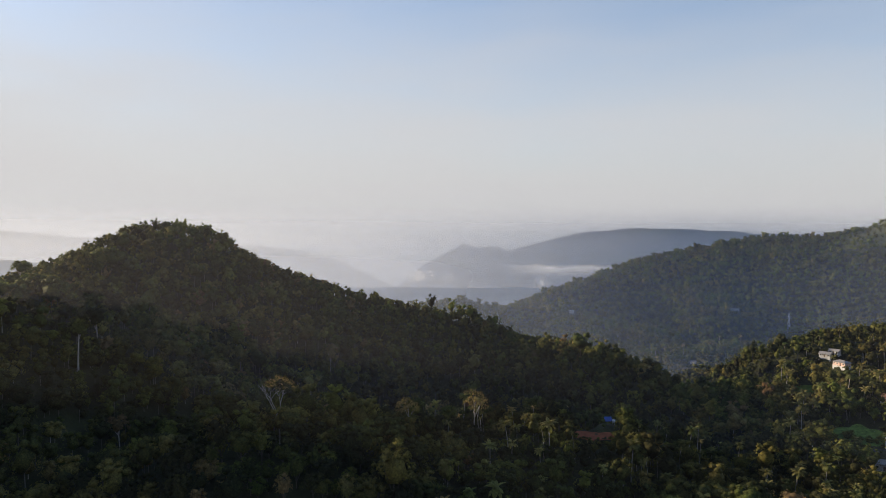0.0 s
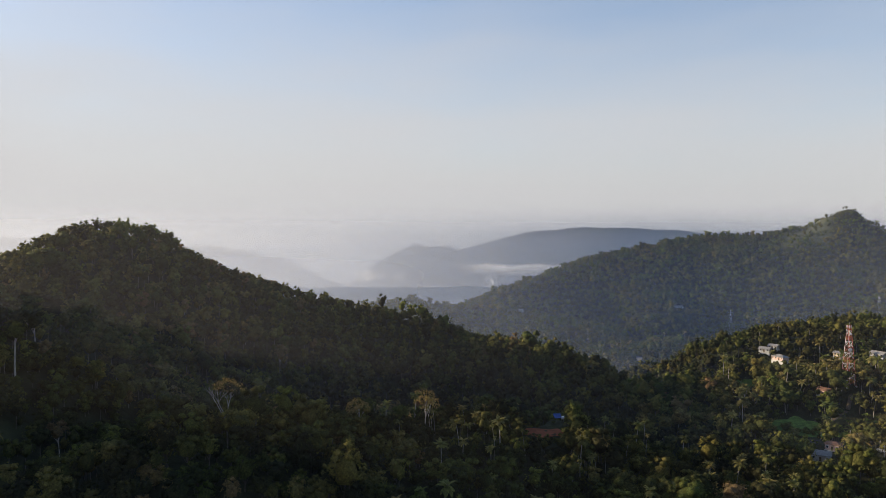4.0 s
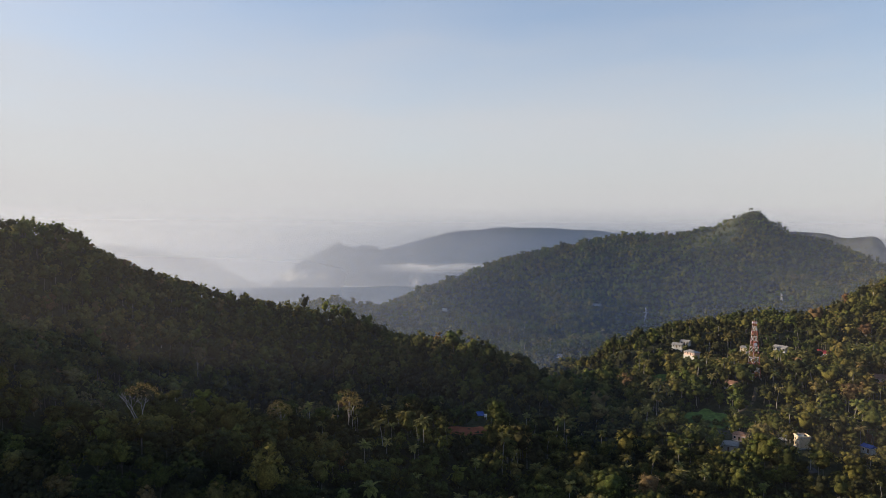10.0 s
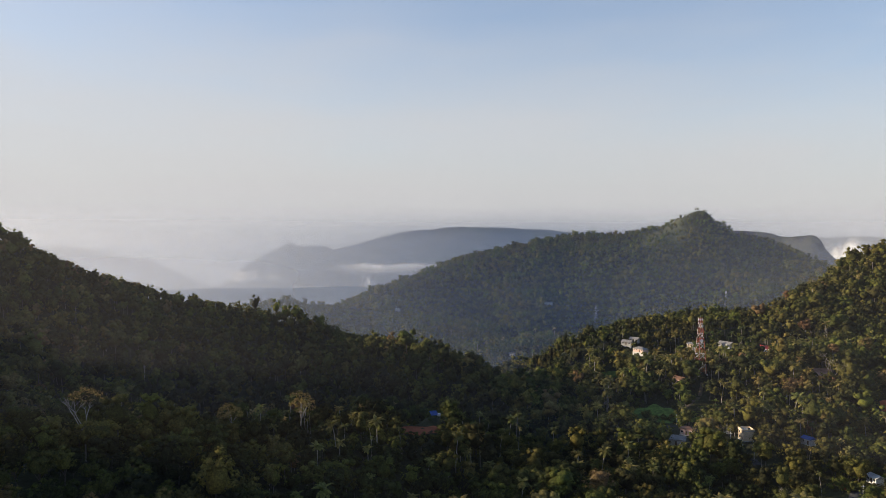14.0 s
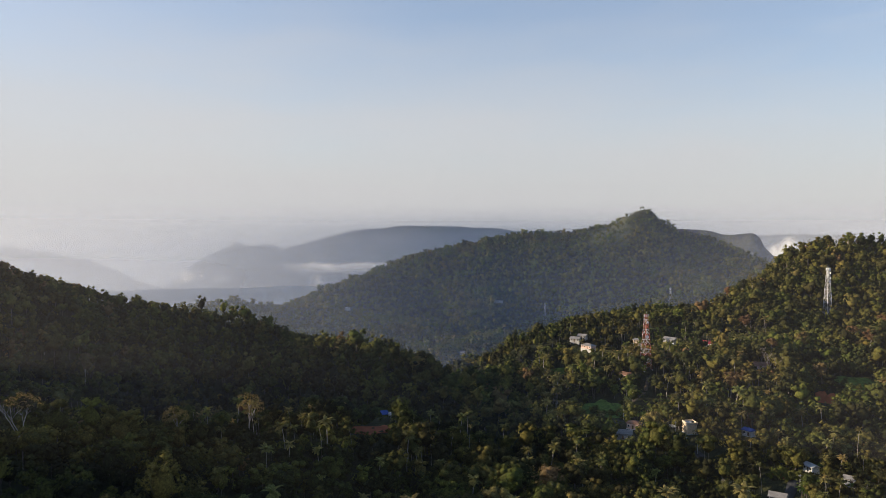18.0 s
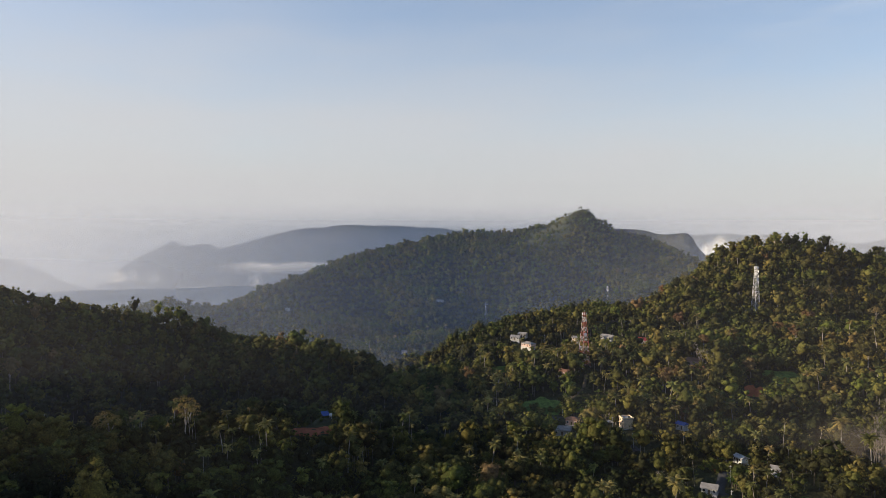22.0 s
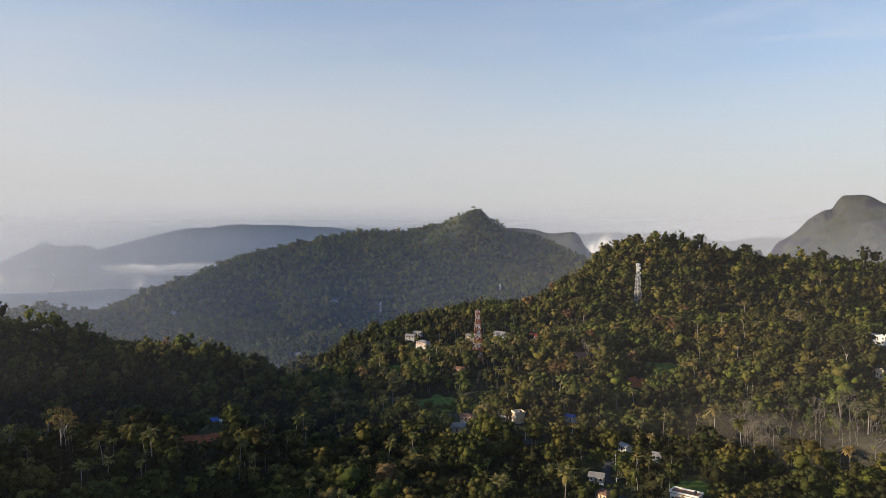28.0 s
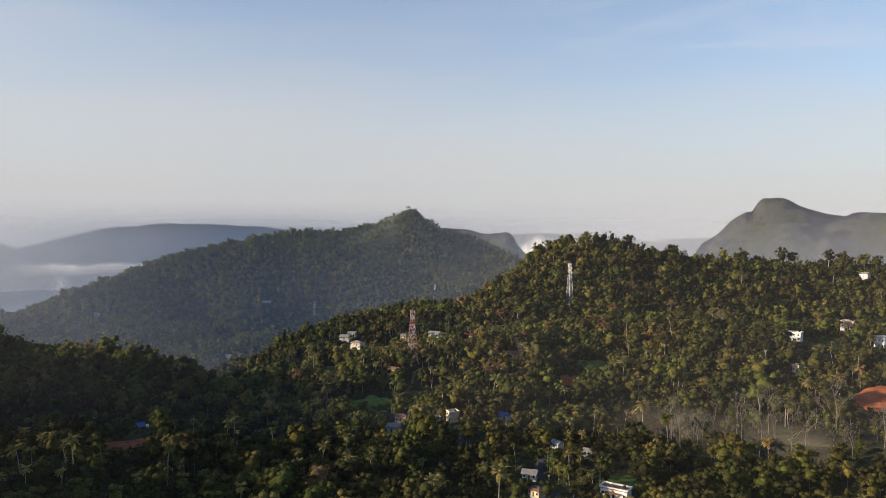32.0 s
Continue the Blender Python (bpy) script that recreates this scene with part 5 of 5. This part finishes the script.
def retaining_wall(turn, far, length, tall, swing, label):
    """A whitewashed wall of courses with a coping, holding a terrace."""
    x, y = polar(turn, far)
    root = new("retaining_wall")
    root.matrix_basis = pose(x, y, float(land(x, y)) - 0.6, 0, 0, swing)
    tagged(root, label, "wall")
    for k in range(4):
        part("course", block((length - k * 0.1, 0.5 - k * 0.04, tall / 4 - 0.01), (0, 0, k * tall / 4), 0.03), white_paint, root)
    part("coping", block((length + 0.1, 0.6, 0.12), (0, 0, tall), 0.03), concrete, root)


retaining_wall(13.75, 410, 9.0, 2.4, 20, "whitewashed retaining wall beside the road")
retaining_wall(13.2, 434, 5.0, 1.8, -20, "low pale wall among the bushes above the road")


def utility_pole(turn, far, tall):
    x, y = polar(turn, far)
    root = new("utility_pole")
    root.matrix_basis = pose(x, y, float(land(x, y)) - 0.5, 0, 0, turn * 9)
    tagged(root, "concrete utility pole with a steel crossarm beside the road", "pole", "utility poles along the road")
    bm = bmesh.new()
    bmesh.ops.create_cone(bm, cap_ends=True, segments=8, radius1=0.17, radius2=0.10, depth=tall, matrix=Matrix.Translation((0, 0, tall / 2)))
    part("post", bm, concrete, root)
    part("crossarm", block((1.8, 0.1, 0.12), (0, 0.12, tall - 0.7), 0.01), grey_steel, root)
    for s in (-0.8, 0, 0.8):
        bm = bmesh.new()
        bmesh.ops.create_cone(bm, cap_ends=True, segments=6, radius1=0.06, radius2=0.04, depth=0.22, matrix=Matrix.Translation((s, 0.12, tall - 0.48)))
        part("insulator", bm, white_steel, root)


for a, d in ((15.0, 396), (13.4, 414), (11.4, 440), (9.6, 468), (21.9, 360), (22.0, 332), (23.9, 312), (16.4, 640), (8.2, 648)):
    utility_pole(a, d, 9.0)

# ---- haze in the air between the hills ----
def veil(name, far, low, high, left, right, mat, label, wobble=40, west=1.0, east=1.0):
    """A see-through curtain tinted as thin morning haze, curved round the camera, softly uneven in plan."""
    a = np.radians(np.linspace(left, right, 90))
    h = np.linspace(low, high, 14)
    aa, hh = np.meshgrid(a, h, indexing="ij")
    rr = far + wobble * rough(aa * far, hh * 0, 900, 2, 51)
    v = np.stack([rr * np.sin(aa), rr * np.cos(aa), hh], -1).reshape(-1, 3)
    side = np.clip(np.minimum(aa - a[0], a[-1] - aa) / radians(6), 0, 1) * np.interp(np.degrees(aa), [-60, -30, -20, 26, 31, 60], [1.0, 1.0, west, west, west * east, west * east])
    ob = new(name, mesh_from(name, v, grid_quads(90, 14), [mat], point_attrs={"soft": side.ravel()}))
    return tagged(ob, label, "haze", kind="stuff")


def bank(name, turn, far, wide, base, tall, mat, label, sheets=2, gap=50, seed=1, puffy=False, deck=False):
    """A low bank of mist: a few soft-edged, billowing sheets one behind the other."""
    verts, quads, soft, n = [], [], [], 0
    for k in range(sheets):
        u, v = np.meshgrid(np.linspace(-1, 1, 40), np.linspace(0, 1, 16), indexing="ij")
        d = far + (k - (sheets - 1) / 2) * gap + rough(u * wide, v * tall * 4, wide * 0.4, 2, seed + k) * gap * 0.5
        a = radians(turn) + u * wide / 2 / far
        top = 0.72 + 0.28 * rough(u * wide, np.full(u.shape, 50.0 * k), wide * 0.28, 3, seed + 7 + k)
        z = base + v * tall
        edge = np.clip((1 - np.abs(u)) / 0.5, 0, 1) * np.clip((top - v) / 0.3, 0, 1) * np.clip(v / 0.3, 0, 1)
        if deck:  # a level sheet: crisp along its top, trailing away below and at its ends
            edge = np.clip((1 - np.abs(u)) / 0.7, 0, 1) * np.clip((0.8 + 0.12 * rough(u * wide, u * 0, wide * 0.12, 3, seed) - v) / 0.12, 0, 1) * np.clip((v - 0.05) / 0.75, 0, 1)
        if puffy:
            edge = np.clip(1.25 * (1 - np.hypot(u, 2 * v - 1)) + 0.35 * rough(u * 50 + seed * 300, v * 50, 32, 2, seed), 0, 1) * np.clip((1 - np.maximum(np.abs(u), np.abs(2 * v - 1))) / 0.3, 0, 1)
        verts.append(np.stack([d * np.sin(a), d * np.cos(a), z], -1).reshape(-1, 3))
        quads.append(grid_quads(40, 16) + n)
        soft.append((edge * edge * (3 - 2 * edge)).ravel())
        n += u.size
    ob = new(name, mesh_from(name, np.concatenate(verts), np.concatenate(quads), [mat], point_attrs={"soft": np.concatenate(soft)}))
    return tagged(ob, label, "mist", kind="stuff")


def fog_floor(name, near, far, left, right, height, mat, label):
    """A level sea of fog filling a valley, soft at its shores."""
    a, r = np.radians(np.linspace(left, right, 60)), np.linspace(near, far, 40)
    aa, rr = np.meshgrid(a, r, indexing="ij")
    z = height + 10 * rough(rr * np.sin(aa), rr * np.cos(aa), 260, 3, 77)
    edge = np.clip(np.minimum(aa - a[0], a[-1] - aa) / radians(4), 0, 1) * np.clip(np.minimum(rr - near, far - rr) / 250, 0, 1)
    ob = new(name, mesh_from(name, np.stack([rr * np.sin(aa), rr * np.cos(aa), z], -1).reshape(-1, 3), grid_quads(60, 40), [mat], point_attrs={"soft": edge.ravel()}))
    return tagged(ob, label, "fog", kind="stuff")


# tinted sheets stand in for haze; the two nearest lift the dark tones
veil("haze", 190, 0, 330, -80, 70, haze_material("haze_near", 0.011, 160, 330, 0.01, 0.3, (0.84, 0.78, 0.82)), "barely visible morning haze over the near slopes", 6)
veil("haze", 405, -40, 380, -80, 70, haze_material("haze_middle", 0.042, 120, 380, 0.006, 0.4, (0.76, 0.73, 0.80)), "faint morning haze over the middle slopes", 25, west=0.65)
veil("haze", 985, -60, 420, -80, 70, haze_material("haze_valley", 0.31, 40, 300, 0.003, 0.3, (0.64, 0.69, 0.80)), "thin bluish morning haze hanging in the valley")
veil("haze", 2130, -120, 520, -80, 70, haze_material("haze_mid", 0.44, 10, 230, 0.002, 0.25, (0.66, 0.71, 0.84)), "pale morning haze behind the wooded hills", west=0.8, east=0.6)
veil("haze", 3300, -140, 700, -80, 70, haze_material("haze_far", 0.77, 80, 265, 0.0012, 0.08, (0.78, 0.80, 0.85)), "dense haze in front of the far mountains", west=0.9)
fog_mat = haze_material("fog", 0.80, 500, 600, 0.005, 0.55, (0.60, 0.61, 0.63), True)
puff_mat = haze_material("puff", 0.42, 500, 600, 0.01, 0.4, (0.62, 0.63, 0.65), True)
thin_fog = haze_material("thin_fog", 0.62, 500, 600, 0.003, 0.5, (0.30, 0.34, 0.44), True)
bank("mist_bank", -43, 2700, 1500, -150, 230, thin_fog, "pale fog behind the wooded west hill", 1, 80, 23)
bank("mist_bank", -11.2, 2680, 640, -34, 74, fog_mat, "bright white fog lying level before the mountains", 1, 20, 4, deck=True)
bank("mist_bank", -14.1, 2500, 62, -66, 66, puff_mat, "small white puff of fog rising from the valley", 1, 20, 5, True)
bank("mist_bank", -22.75, 2700, 44, -46, 52, puff_mat, "small ragged cloud clinging to the notched mountain", 1, 20, 6, True)
bank("mist_bank", -21.4, 2700, 52, -52, 48, puff_mat, "thin ragged cloud before the notched mountain", 1, 20, 7, True)
bank("mist_bank", -24.0, 2700, 110, -52, 56, puff_mat, "low white cloud at the foot of the notched mountain", 1, 20, 8, True)
bank("mist_bank", 21.6, 2900, 480, -70, 240, fog_mat, "white fog pouring through the gap between hills", 1, 80, 9)
bank("mist_bank", 30.0, 3000, 560, -70, 190, thin_fog, "white fog low in the gap between hills", 1, 80, 11)
bank("mist_bank", 41.0, 2200, 300, -20, 90, thin_fog, "thin cloud at the foot of the rocky peak", 1, 40, 12)
fog_floor("valley_fog", 1900, 3450, -62, -7, -112, haze_material("valley_fog_floor", 0.9, 500, 600, 0.002, 0.2, (0.18, 0.22, 0.29), True), "level sea of pale blue fog filling the far valley")
smoke_mat = haze_material("smoke", 0.10, 500, 600, 0.02, 0.5, (0.30, 0.26, 0.22), True)
bank("mist_patch", 37.5, 388, 165, 36, 34, smoke_mat, "thin grey mist drifting among leafless trees", 1, 14, 13)
bank("mist_patch", 41.0, 366, 110, 32, 32, smoke_mat, "thin grey mist drifting low over the trees", 1, 14, 17)
gorge_mat = haze_material("gorge_mist", 0.10, 500, 600, 0.02, 0.4, (0.58, 0.67, 0.90))
bank("mist_patch", -1.0, 600, 130, 0, 70, gorge_mat, "faint blue mist standing in the dark gorge", 1, 10, 19)
